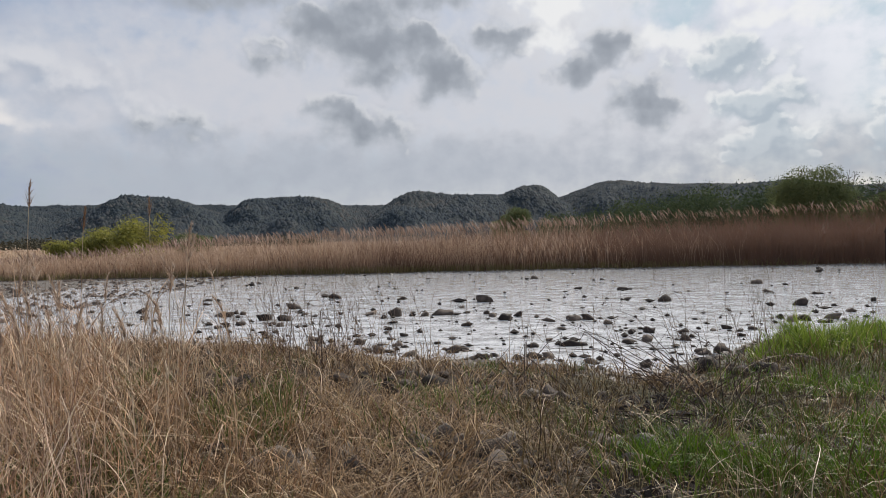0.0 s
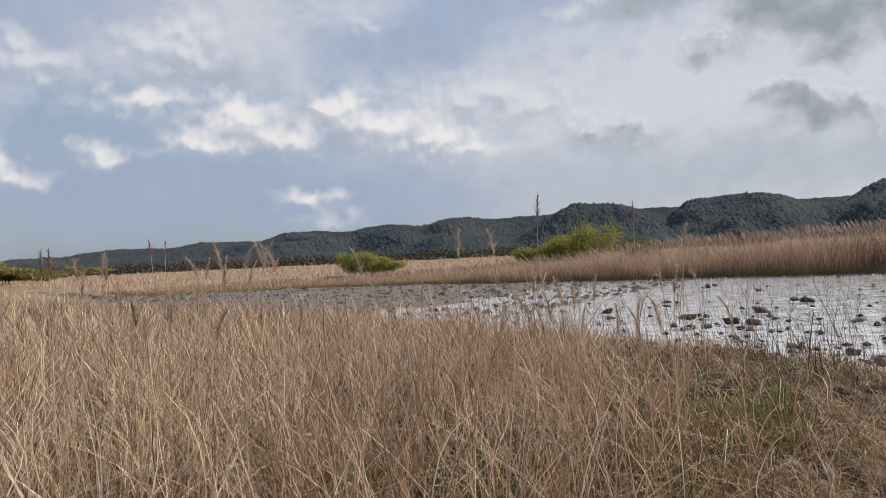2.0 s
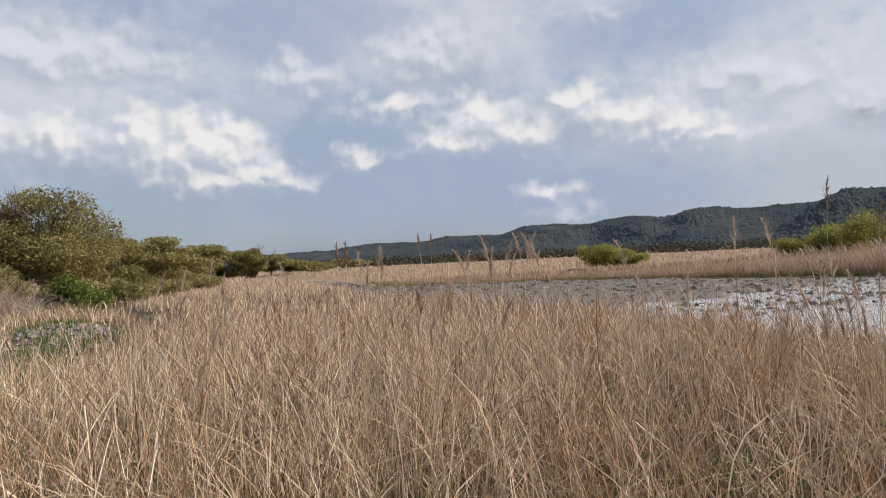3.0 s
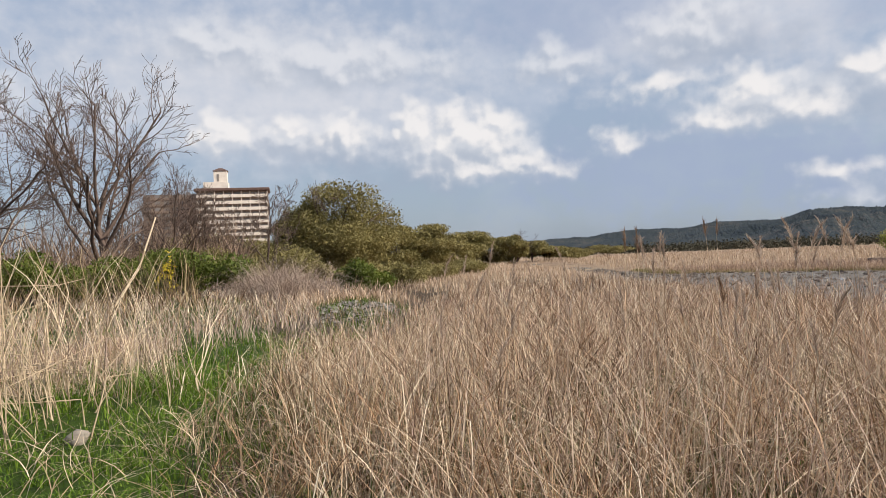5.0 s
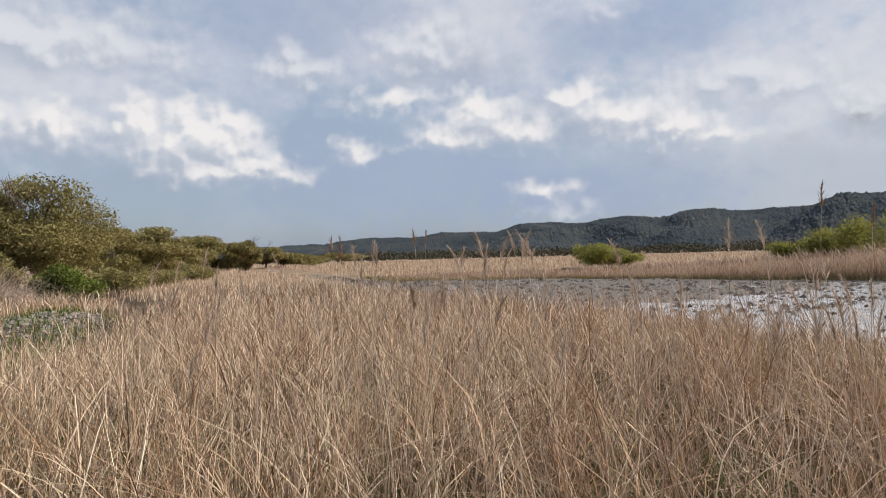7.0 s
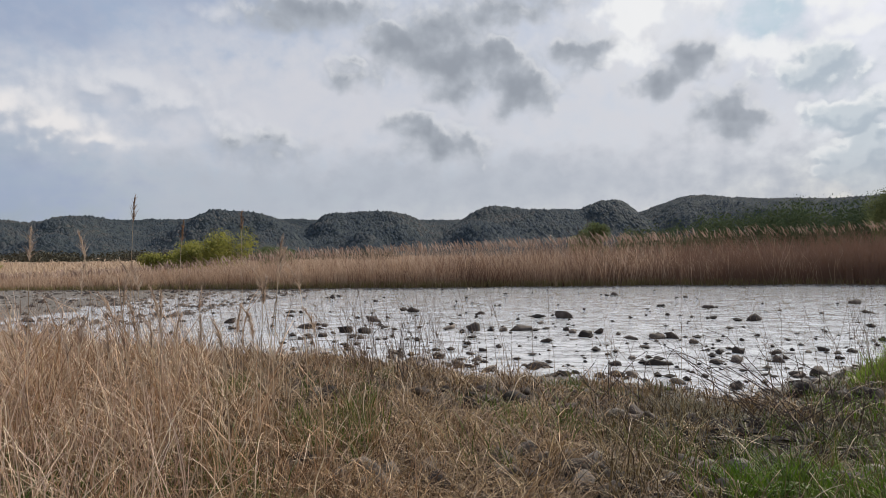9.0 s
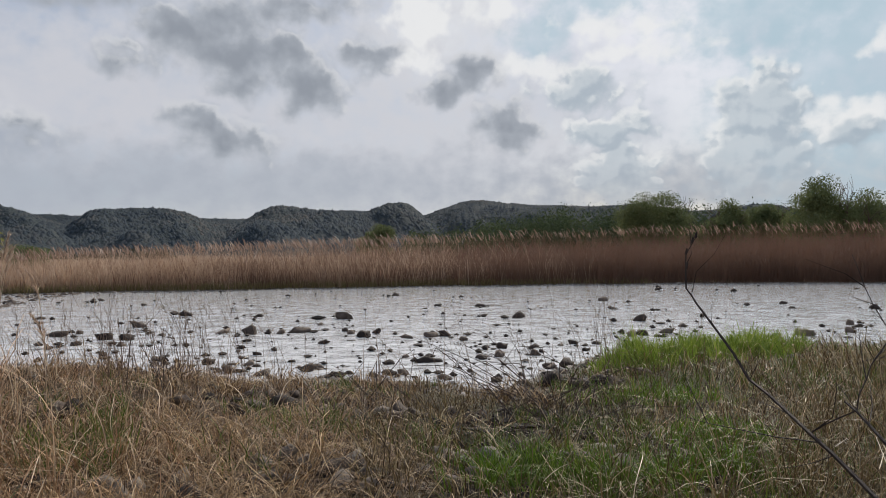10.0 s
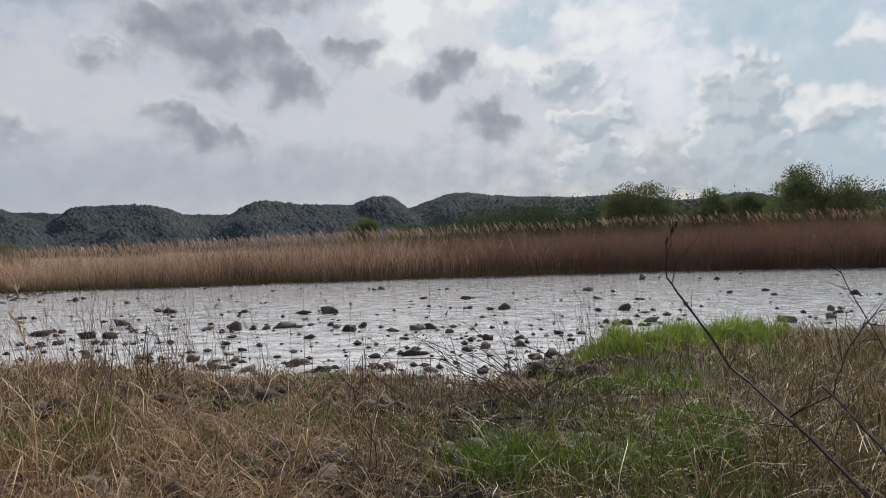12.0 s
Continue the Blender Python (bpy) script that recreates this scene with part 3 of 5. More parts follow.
# ---- wooded hills far behind the river ----
HILLS = [(75, 0.8, 6, 1500), (65, 1.05, 5, 1450), (58, 1.45, 5, 1400), (51.5, 1.72, 4.5, 1350), (45.3, 2.32, 4.2, 1250), (39, 2.5, 4.2, 1200), (33.3, 2.85, 3.6, 1100), (22.3, 3.45, 4.6, 960), (14.1, 3.4, 2.7, 950), (10.3, 3.3, 3.6, 960), (1.4, 4.0, 4.0, 900), (-3, 3.4, 3, 930), (-7.2, 4.2, 2.6, 1000), (-13.5, 4.25, 4.6, 1200), (-18.5, 3.95, 4.5, 1200), (-25, 3.9, 5, 1200), (-34, 3.5, 6, 1200), (-44, 3.2, 7, 1200)]
HA, HR = np.arange(-62, 84, 0.2), np.linspace(520, 1500, 66)
aa, rr = np.meshgrid(HA, HR)
ux, uy = np.radians(aa) * 1000, rr


def rolling(size, seed):
    g = np.random.default_rng(seed)
    total = 0
    for _ in range(7):
        t = g.uniform(0, 6.28)
        total = total + np.sin((ux * math.cos(t) + uy * math.sin(t)) * 6.28 / (size * g.uniform(0.7, 1.5)) + g.uniform(0, 6.28))
    return total / 2.6


hz = 46 * smoothstep(700, 1350, rr) * smoothstep(46, 27, aa) + 20 * smoothstep(800, 1450, rr) * smoothstep(76, 50, aa)
for a0, e0, w0, d0 in HILLS:
    top = d0 * math.tan(radians(e0 - 0.06))
    across = np.exp(-np.abs((aa - a0) / (w0 * 1.3)) ** 2.6)
    along = smoothstep(d0 * 0.62, d0, rr + 45 * rolling(190, int(a0) + 80)) * smoothstep(d0 * 1.4, d0 * 1.08, rr)
    hz = (hz ** 5 + (top * across * along) ** 5) ** 0.2
hz = hz - 1.0 + (2.4 * rolling(90, 1) + 0.9 * rolling(38, 2) + 0.6 * rolling(22, 3) + 1.9 * np.random.default_rng(3).random(hz.shape)) * smoothstep(4, 22, hz)
hx, hy = -np.sin(np.radians(aa)) * rr, np.cos(np.radians(aa)) * rr
na, nr = len(HA), len(HR)
i, j = np.meshgrid(np.arange(na - 1), np.arange(nr - 1))
i, j = i.ravel(), j.ravel()
q = np.stack([j * na + i, j * na + i + 1, (j + 1) * na + i + 1, (j + 1) * na + i], 1)
tagged(new("backdrop", tri_mesh("wooded_hills", np.stack([hx, hy, hz], 2).reshape(-1, 3), np.concatenate([q[:, [0, 2, 1]], q[:, [0, 3, 2]]]), HILL, True)), "dark wooded hills in a long low range", "hills", kind="structure")
# tree crowns over the slopes that face the river
g = np.random.default_rng(90)
steep = np.degrees(np.arctan2(hz, rr))
seen = (steep > np.maximum.accumulate(steep, 0) - 0.12) & (hz > 3)
seen[-1], seen[:, -1] = False, False
pick = g.choice(hz.size, 46000, p=seen.ravel() / seen.sum())
fu, fv = g.random(len(pick)), g.random(len(pick))
cx, cy, cz = ((v.ravel()[pick] * (1 - fu) + v.ravel()[pick + 1] * fu) * (1 - fv) + (v.ravel()[pick + na] * (1 - fu) + v.ravel()[pick + na + 1] * fu) * fv for v in (hx, hy, hz))
grove = np.clip(0.5 + 0.3 * sway(cx / 55, cy / 55, 3), 0, 1)
tall = (1.4 + 2.6 * g.random(len(pick)) ** 1.4) * (0.8 + 0.4 * grove)
turn = np.arange(5) * 2 * math.pi / 5
ring = np.concatenate([np.stack([np.cos(turn), np.sin(turn), np.full(5, -0.55)], 1), [[0, 0, 0.52]]])
dome = ring[None] * tall[:, None, None] * g.uniform(0.72, 1.28, (len(pick), 6, 1)) + np.stack([cx, cy, cz + tall * 0.15], 1)[:, None, :]
tris = (np.array([(k, (k + 1) % 5, 5) for k in range(5)])[None] + (np.arange(len(pick)) * 6)[:, None, None]).reshape(-1, 3)
tagged(new("hill_trees", tri_mesh("hill_trees", dome.reshape(-1, 3), tris, HILL_TREES, True)), "close crowns of dark and brownish trees on the hills", "trees", kind="stuff")

# ---- grass and reeds ----


def scatter(n, az_lo, az_hi, r_lo, r_hi, power):
    a = np.radians(rng.uniform(az_lo, az_hi, n))
    r = r_lo + (r_hi - r_lo) * rng.random(n) ** power
    return -np.sin(a) * r, np.cos(a) * r, np.degrees(a), r


def rooted(x, y):
    return np.stack([x, y, ground_z(x, y) - 0.01], 1)


WIND = 2.6  # the stand leans a little this way (radians from +x)


def tussock(x, y, size):
    """The nearest tussock's middle on a jittered grid: offset, distance and two random numbers."""
    ix, iy = np.floor(x / size), np.floor(y / size)
    best = np.full(len(x), 1e9)
    out = np.zeros((5, len(x)))
    for dx in (-1, 0, 1):
        for dy in (-1, 0, 1):
            cx, cy = ix + dx, iy + dy
            h = [np.mod(np.sin(cx * 127.1 + cy * 311.7 + k * 74.7) * 43758.5453, 1) for k in range(4)]
            ox, oy = x - (cx + h[0]) * size, y - (cy + h[1]) * size
            d = np.hypot(ox, oy) / size
            k = d < best
            best = np.where(k, d, best)
            out = np.where(k, np.stack([ox, oy, d, h[2], h[3]]), out)
    return out


def stand(x, y, height, width, lean, bend, seg=4, spread=1.3, tuft=1, clump=0.05, hummock=0.0, kinked=0.0):
    """A stand of blades; tuft: how many spring fanwise from each root; hummock: size of the tussocks."""
    way = WIND + rng.normal(0, spread, len(x))
    h = np.broadcast_to(height, x.shape) * rng.uniform(0.6, 1.14, len(x))
    width = np.broadcast_to(width, x.shape)
    if tuft > 1:
        x, y, way, h, width = (np.repeat(v, tuft) for v in (x, y, way, h, width))
        dx, dy = rng.normal(0, clump, len(x)), rng.normal(0, clump, len(x))
        way = np.where(rng.random(len(x)) < 0.4, np.arctan2(dy, dx), way + rng.normal(0, 0.4, len(x)))
        h = h * rng.uniform(0.4, 1.1, len(x))
        x, y = x + dx, y + dy
    lean = np.full(len(x), lean)
    if hummock:
        ox, oy, d, turn, wild = tussock(x, y, hummock)
        k = (d < 0.46) | (rng.random(len(x)) < 0.16)
        x, y, h, width, way, lean, ox, oy, d, turn, wild = (v[k] for v in (x, y, h, width, way, lean, ox, oy, d, turn, wild))
        own = turn * 6.28 + rng.normal(0, 0.6, len(x))
        way = np.where(rng.random(len(x)) < 0.45, own, np.where(rng.random(len(x)) < 0.5, np.arctan2(oy, ox), way))
        lean = lean + 0.09 * wild ** 2 + 0.09 * d
        h = h * (0.72 + 0.5 * wild) * (1.12 - 0.4 * d)
    n = len(x)
    return blades(rooted(x, y), h, way, lean + rng.normal(0, 0.13 if hummock else 0.07, n), np.abs(rng.normal(bend, bend * 0.7, n)), width * rng.uniform(0.6, 1.5, n), seg, None, kinked)


def bare_patch(x, y):
    """Where the stones of the bank lie open between the grass."""
    spots = ((-1.7, 4.7, 0.4, 0.28), (0.4, 4.75, 0.5, 0.25), (-0.85, 4.65, 0.38, 0.2), (1.75, 4.75, 0.5, 0.25), (-0.4, 7.3, 0.7, 0.4), (-2.6, 7.2, 0.5, 0.3), (1.0, 6.2, 0.5, 0.3), (3.4, 7.8, 0.6, 0.4))
    return sum(np.exp(-(((x - cx) / w) ** 2 + ((y - cy) / d) ** 2)) for cx, cy, w, d in spots)


def grass_edge(x):
    """The side of the tall dead grass towards the path."""
    return np.interp(x, [-40, -30, -19, -15, -9, -4, 0], [11.0, 8.0, 4.2, 1.7, -0.5, -1.0, -0.9])


# tall dead grass between the path and the water
x, y, a, r = scatter(14000, 4, 99, 1.9, 34, 1.45)
edge = grass_edge(x) + 0.45 * sway(x, y, 2) + rng.normal(0, 0.4, len(x))
keep = (y > edge) & (y < near(x) - 0.1) & (smoothstep(4, 22, a + 6 * sway(x * 1.5, y * 1.5, 5)) > rng.random(len(x)) * 0.9) & (bare_patch(x, y) < 0.5)
keep &= (sway(x * 1.3, y * 1.3, 9) > -0.7) | (rng.random(len(x)) < 0.4)
keep &= rng.random(len(x)) < 0.04 + 0.96 * (r / 8) ** 1.25
x, y, a, r = x[keep], y[keep], a[keep], r[keep]
tall = (0.36 + 0.48 * smoothstep(8, 36, a)) * (1 + 0.3 * sway(x * 1.5, y * 1.5, 7))
tall *= (1 - 0.5 * smoothstep(4.5, 0.5, near(x) - y)) * (1 - 0.35 * smoothstep(10, 22, r)) * (0.62 + 0.38 * smoothstep(-0.2, 1.5, y - grass_edge(x)))
tall *= 1 - 0.62 * np.exp(-((y - 1.65 - 0.14 * (x + 15)) / 1.3) ** 2) * smoothstep(-8, -11, x)
wide = 0.0036 + 0.00040 * r
up = rng.random(len(x)) < 0.5 + 0.27 * smoothstep(16, 34, a)
# close to the eye, extra dark rust blades stand in for shade
rusty = up & (sway(x * 0.9, y * 0.9, 17) + rng.normal(0, 0.4, len(x)) > 0.7 - 1.15 * smoothstep(60, 30, a) - 0.7 * smoothstep(6.0, 3.2, r))
for name, k, mat, label in (("dead_grass", up & ~rusty, STRAW, "tall dry straw-coloured dead grass on the bank"), ("rusty_grass", rusty, RUST, "rust-brown dead grass on the bank")):
    n, f = k & (r < 8), k & (r >= 8)
    stuff(name, join(stand(x[n], y[n], tall[n] * 1.08, wide[n], 0.03, 0.5, 6, 2.0, 11, 0.08, 0.65, 0.26), stand(x[f], y[f], tall[f] * 1.14, wide[f], 0.05, 0.35, 3, 1.3, 11, 0.07, 0.8, 0.12)), mat, label, "grass")
low = ~up
n, f = low & (r < 8), low & (r >= 8)
stuff("fallen_grass", stand(x[n], y[n], tall[n] * 0.9, wide[n] * 1.0, 0.22, 1.0, 6, 3, 11, 0.12, 0.65, 0.4), TANGLE, "bent and fallen dead grass among the tall stand", "grass")
stuff("pale_grass", stand(x[f], y[f], tall[f] * 1.1, wide[f] * 1.15, 0.25, 0.6, 3, 3, 9, 0.1, 0.8, 0.2), PALE_GRASS, "pale bent dead grass farther along the bank", "grass")
x, y, a, r = scatter(5200, 8, 97, 2.2, 11, 1.3)
keep = (rng.random(len(x)) < (0.25 + 0.75 * smoothstep(14, 30, a)) * (0.25 + 0.75 * smoothstep(2.5, 6, r))) & (y > grass_edge(x) + 0.4) & (y < near(x) - 1)
x, y, a, r = x[keep], y[keep], a[keep], r[keep]
stuff("curled_blades", stand(x, y, 0.5 + 0.42 * smoothstep(8, 36, a), 0.0042 + 0.0004 * r, 0.08, 0.9, 8, 2, 1, 0.05, 0.0, 0.3), PALE_STALK, "pale curled blades standing over the dead grass", "grass")
x, y, a, r = scatter(5000, 26, 88, 3.0, 24, 1.3)
keep = (y > grass_edge(x) + 0.5) & (y < near(x) - 0.5)
x, y, a, r = x[keep], y[keep], a[keep], r[keep]
stuff("wiry_stems", stand(x, y, 0.98 - 0.25 * smoothstep(10, 22, r), 0.0026 + 0.0004 * r, 0.04, 0.3, 6, 1.2), PINK_STEM, "wiry pinkish stems rising out of the dead grass", "grass")

# low blades at the stand's foot, coloured dark in place of gap shade
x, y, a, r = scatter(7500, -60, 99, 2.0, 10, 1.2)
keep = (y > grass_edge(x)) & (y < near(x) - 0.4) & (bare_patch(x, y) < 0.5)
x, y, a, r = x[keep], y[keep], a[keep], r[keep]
stuff("gap_shade_blades", stand(x, y, 0.16 + 0.26 * smoothstep(8, 30, a), 0.007, 0.3, 0.7, 3, 3, 5, 0.1, 0.0, 0.3), GAP_SHADE, "low dark blades standing in for shade under the dead grass", "grass")

# green shoots low in the dead grass
x, y, a, r = scatter(5200, 12, 97, 2.0, 8, 1.3)
keep = (y > -0.7) & (y < near(x) - 0.5) & (sway(x * 1.6, y * 1.6, 3) > 0.3 - 0.6 * smoothstep(35, 65, a))
stuff("grass_shoots", stand(x[keep], y[keep], 0.36, 0.007, 0.1, 0.4, 3, 2, 7), GREEN, "fresh green shoots low among dead grass", "grass")

# low trampled tangle in front of the water
x, y, a, r = scatter(7600, -62, 30, 2.2, 13, 1.15)
keep = (y < near(x) - 0.05) & ((sway(x * 2, y * 2, 6) > -0.35) | (rng.random(len(x)) < 0.3)) & (rng.random(len(x)) < 0.55 + 0.45 * np.maximum(smoothstep(-16, -2, a), 0.6 * smoothstep(-33, -43, a))) & (bare_patch(x, y) < 0.75 + 0.6 * rng.random(len(x))) & (rng.random(len(x)) < 0.6 + 0.4 * r / 7)
x, y, a, r = x[keep], y[keep], a[keep], r[keep]
low = (0.34 + 0.14 * sway(x, y, 8) + 0.24 * smoothstep(-33, -44, a)) * (1 - (0.45 - 0.5 * smoothstep(-2, 6, a)) * smoothstep(2.5, 0.3, near(x) - y))
dull = (a < -7 + 6 * sway(x, y, 19))
for name, k, mat, label in (("trampled_grass", ~dull, TANGLE, "low trampled dead grass tangled over stones"), ("dull_grass", dull, DULL, "dull brown dead grass mixed with green")):
    stuff(name, stand(x[k], y[k], low[k] * (1.15 if mat is DULL else 1.0), 0.004 + 0.0004 * r[k], 0.06 if mat is DULL else 0.16, 0.5 if mat is DULL else 0.9, 5, 2.4, 9, 0.08, 0.42, 0.35), mat, label, "grass")
x, y, a, r = scatter(2300, -34, 26, 2.3, 6.5, 1.0)
keep = (bare_patch(x, y) < 0.45 + 0.5 * rng.random(len(x))) & (rng.random(len(x)) < 1 - 0.9 * smoothstep(-3, -15, a))
stuff("straw_mat", stand(x[keep], y[keep], 0.3, 0.0045, 0.55, 1.1, 5, 3, 8, 0.1, 0.0, 0.5), TANGLE, "flattened mat of brown straw on the bank", "straw")
x, y, a, r = scatter(1500, -60, 14, 2.4, 9, 1.1)
keep = (y < near(x) - 0.4) & (rng.random(len(x)) < 0.1 + 0.9 * smoothstep(-6, 10, a))
stuff("pale_straws", stand(x[keep], y[keep], 0.5, 0.005, 0.35, 1.2, 8, 3, 1, 0.05, 0.0, 0.4), PALE_STALK, "long pale straws bent over the tangle", "grass")

# taller uneven clumps along the water's edge
x = rng.uniform(-5.5, 2.6, 900)
y = near(x) - np.abs(rng.normal(0.25, 0.55, 900))
lump = sway(x * 2.3, y * 1.2, 44)
keep = lump > -0.15
x, y, lump = x[keep], y[keep], lump[keep]
stuff("shore_clumps", stand(x, y, 0.3 + 0.3 * np.clip(lump, 0, 1), 0.0065, 0.1, 0.7, 5, 2.4, 7, 0.1, 0.55, 0.35), TANGLE, "uneven clumps of dead grass at the water's edge", "grass")

# green grass by the water on the other side, and the short grass of the path
x, y, a, r = scatter(7200, -60, 18, 2.2, 13, 1.1)
keep = (y < near(x) - 0.1) & (rng.random(len(x)) < smoothstep(0.3, 0.75, 0.5 * smoothstep(22, -12, a) + 0.6 * sway(x * 1.1, y * 1.1, 12) + 0.1) * (1 - 0.2 * smoothstep(-15, -40, a)) * (0.75 + 0.25 * smoothstep(5.5, 7.5, r))) & (bare_patch(x, y) < 0.6)
x, y = x[keep], y[keep]
stuff("green_grass", stand(x, y, (0.32 + 0.1 * sway(x, y, 1)) * (1 - 0.4 * smoothstep(2.5, 0.3, near(x) - y)), 0.006, 0.04, 0.4, 4, 2.2, 11, 0.06, 0.4, 0.1), GREEN, "green grass growing through dead stalks", "grass")
x, y, a, r = scatter(4600, 82, 128, 2.2, 26, 1.2)
keep = (y < grass_edge(x) + 0.3 + 0.4 * sway(x, y, 2)) & (rng.random(len(x)) < smoothstep(-0.9, 0.1, sway(x * 0.9, y * 0.9, 15)) * (1 - 0.55 * smoothstep(-13, -18, x)))
x, y, r = x[keep], y[keep], r[keep]
stuff("path_grass", stand(x, y, 0.17 + 0.14 * smoothstep(0.0, 0.9, sway(x * 1.2, y * 1.2, 22)), 0.006 + 0.0005 * r, 0.1, 0.5, 3, 3, 9, 0.08), BRIGHT_PATH, "short green grass on the trodden path", "grass")
x, y, a, r = scatter(1500, 84, 125, 3, 14, 1.2)
keep = y < grass_edge(x) + 0.6
stuff("strewn_straw", stand(x[keep], y[keep], 0.35, 0.006, 0.8, 1.2, 5, 3), PALE_STALK, "dry straws strewn over the green path", "grass")

# fresh green clumps, and brown straw standing over the green
n = 240
x = np.concatenate([rng.normal(cx, w, n // 6) for cx, w in ((1.36, 0.16), (1.9, 0.2), (3.7, 0.4), (3.4, 0.25), (2.2, 0.2), (2.9, 0.2))])
y = np.concatenate([rng.normal(cy, w, n // 6) for cy, w in ((4.4, 0.14), (4.5, 0.16), (6.8, 0.25), (5.2, 0.2), (4.2, 0.15), (4.3, 0.14))])
stuff("fresh_clumps", stand(x, y, 0.26, 0.008, 0.08, 0.45, 4, 3, 12, 0.06, 0.0, 0.1), BRIGHT_PATH, "fresh green clumps among dull grass", "grass")
x, y, a, r = scatter(1300, -62, -12, 3.0, 11, 0.9)
keep = (y < near(x) - 0.9) & (rng.random(len(x)) < smoothstep(-18, -42, a + 5 * sway(x, y, 40)))
stuff("standing_straw", stand(x[keep], y[keep], 0.5, 0.0035 + 0.0003 * r[keep], 0.03, 0.5, 5, 2, 6, 0.07, 0.5, 0.25), TANGLE, "brown dead straw standing over the green grass", "grass")

# bright tufts on the spit
n = 1300
u = rng.random(n)
x = 4.0 + 3.7 * u + rng.normal(0, 0.2, n)
y = np.interp(x, [3, 4.6, 6.2, 8.6, 10], [8.1, 9.1, 9.8, 10.1, 10.2]) + rng.normal(0, 0.3, n)
stuff("bright_grass", stand(x, y, 0.46 * (0.75 + 0.4 * np.clip(sway(x * 3, y * 3, 2) + 0.3, -0.6, 1)) * smoothstep(2.9, 5.0, x), 0.010, 0.03, 0.35, 3, 3, 10, 0.06, 0.45), BRIGHT, "lush bright green grass on the spit", "grass")


# reeds on the far bank
def reed_height(x):
    return np.interp(x, [-60, -33, -20, -12, 5, 14, 24, 36, 70], [0.25, 0.3, 0.85, 1.6, 2.35, 2.75, 3.1, 3.35, 3.3])


n = 84000
x = rng.uniform(-42, 66, n)
depth = 13 * rng.random(n) ** 1.8
y = far(x) + 0.5 + depth
h = reed_height(x) * (1 + 0.08 * sway(x * 0.6, y * 0.6, 3)) * (0.7 + 0.3 * smoothstep(0, 1.5, depth + 0.5 * sway(x * 1.4, y, 5)))
pale = rng.random(n) < 0.9 * smoothstep(15, -11, x + 6 * sway(x * 0.3, y * 0.3, 8))
for name, k, mat, label in (("reed_bed", ~pale, REED, "tall brown dry reeds along the far bank"), ("pale_reed_bed", pale, PALE_REED, "pinkish straw-coloured reeds along the far bank")):
    stuff(name, stand(x[k], y[k], h[k], np.full(k.sum(), 0.018), 0.10, 0.32, 2, 1.9), mat, label, "reeds")
n = 6000
x = rng.uniform(-38, 75, n)
k = rng.random(n) < 1 - 0.65 * smoothstep(0, 14, x)
x = x[k]
n = len(x)
y = far(x) + 0.8 + 11 * rng.random(n) ** 1.2
h = reed_height(x) * rng.uniform(0.96, 1.1, n)
root = np.stack([x, y, ground_z(x, y) + h - 0.26], 1)
stuff("reed_plumes", blades(root, rng.uniform(0.28, 0.42, n), WIND + rng.normal(0, 0.6, n), rng.uniform(0.2, 0.5, n), rng.uniform(0.2, 0.6, n), rng.uniform(0.03, 0.06, n), 3), REED_PLUME, "pale feathery plumes on top of the reeds", "reeds")
n = 16000
x = rng.uniform(-44, 45, n)
y = far(x) + 0.15 + 1.0 * rng.random(n)
k = rng.random(n) < smoothstep(24, 2, x)
x, y = x[k], y[k]
stuff("bank_grass", stand(x, y, 0.22 + 0.2 * smoothstep(-28, -8, x), 0.022, 0.1, 0.4, 2, 3), blade_material("olive_blade", [(0.1, (0.19, 0.16, 0.07)), (0.9, (0.36, 0.29, 0.14))], 0.45, 0.4), "low olive grass along the far bank", "grass")

# a dark line of low trees at the foot of the hills
g = np.random.default_rng(33)
a = np.radians(g.uniform(10, 70, 190))
d = g.uniform(200, 260, 190)
h = g.uniform(0.9, 2.0, 190)
c = np.stack([-np.sin(a) * d, np.cos(a) * d, h * 0.8], 1)
stuff("treeline", leaves(c, np.stack([h * 3.5, h * 3.5, h], 1), 24000, 0.4, g, 0.6), blade_material("far_scrub", [(0.1, (0.045, 0.045, 0.035)), (0.9, (0.12, 0.108, 0.075))], 0.1, 0.6, 0.95), "dark line of low trees below the hills", "trees")

# dead fields beyond, upstream
n = 46000
a = np.radians(rng.uniform(14, 84, n))
r = 24 + 150 * rng.random(n) ** 1.6
x, y = -np.sin(a) * r, np.cos(a) * r
k = ((y > far(x) + 0.5) | ((y < near(x) - 1.5) & (x < -28) & (y > 6 - 0.06 * (x + 28)))) & ((x < -12) | (r > 60))
x, y, r = x[k], y[k], r[k]
stuff("field_grass", stand(x, y, 0.5 + 0.2 * sway(x * 0.15, y * 0.15, 2), 0.009 + 0.0003 * r, 0.1, 0.3, 2, 1.5), PALE_GRASS, "dry straw field stretching away upstream", "grass")


# tall pale stalks and withered weeds left of the path
def patch_weeds(n, az_lo, az_hi, r_lo, r_hi, h, w, mat, name, label, lean=0.15, bend=0.2, seg=3):
    x, y, a, r = scatter(n, az_lo, az_hi, r_lo, r_hi, 1.0)
    k = sway(x * 0.8, y * 0.8, 31) + rng.normal(0, 0.35, len(x)) > -0.25
    x, y, r = x[k], y[k], r[k]
    stuff(name, stand(x, y, h * rng.uniform(0.45, 1.05, len(x)), w * (1 + r / 30), lean, bend, seg, 3), mat, label, "weeds")


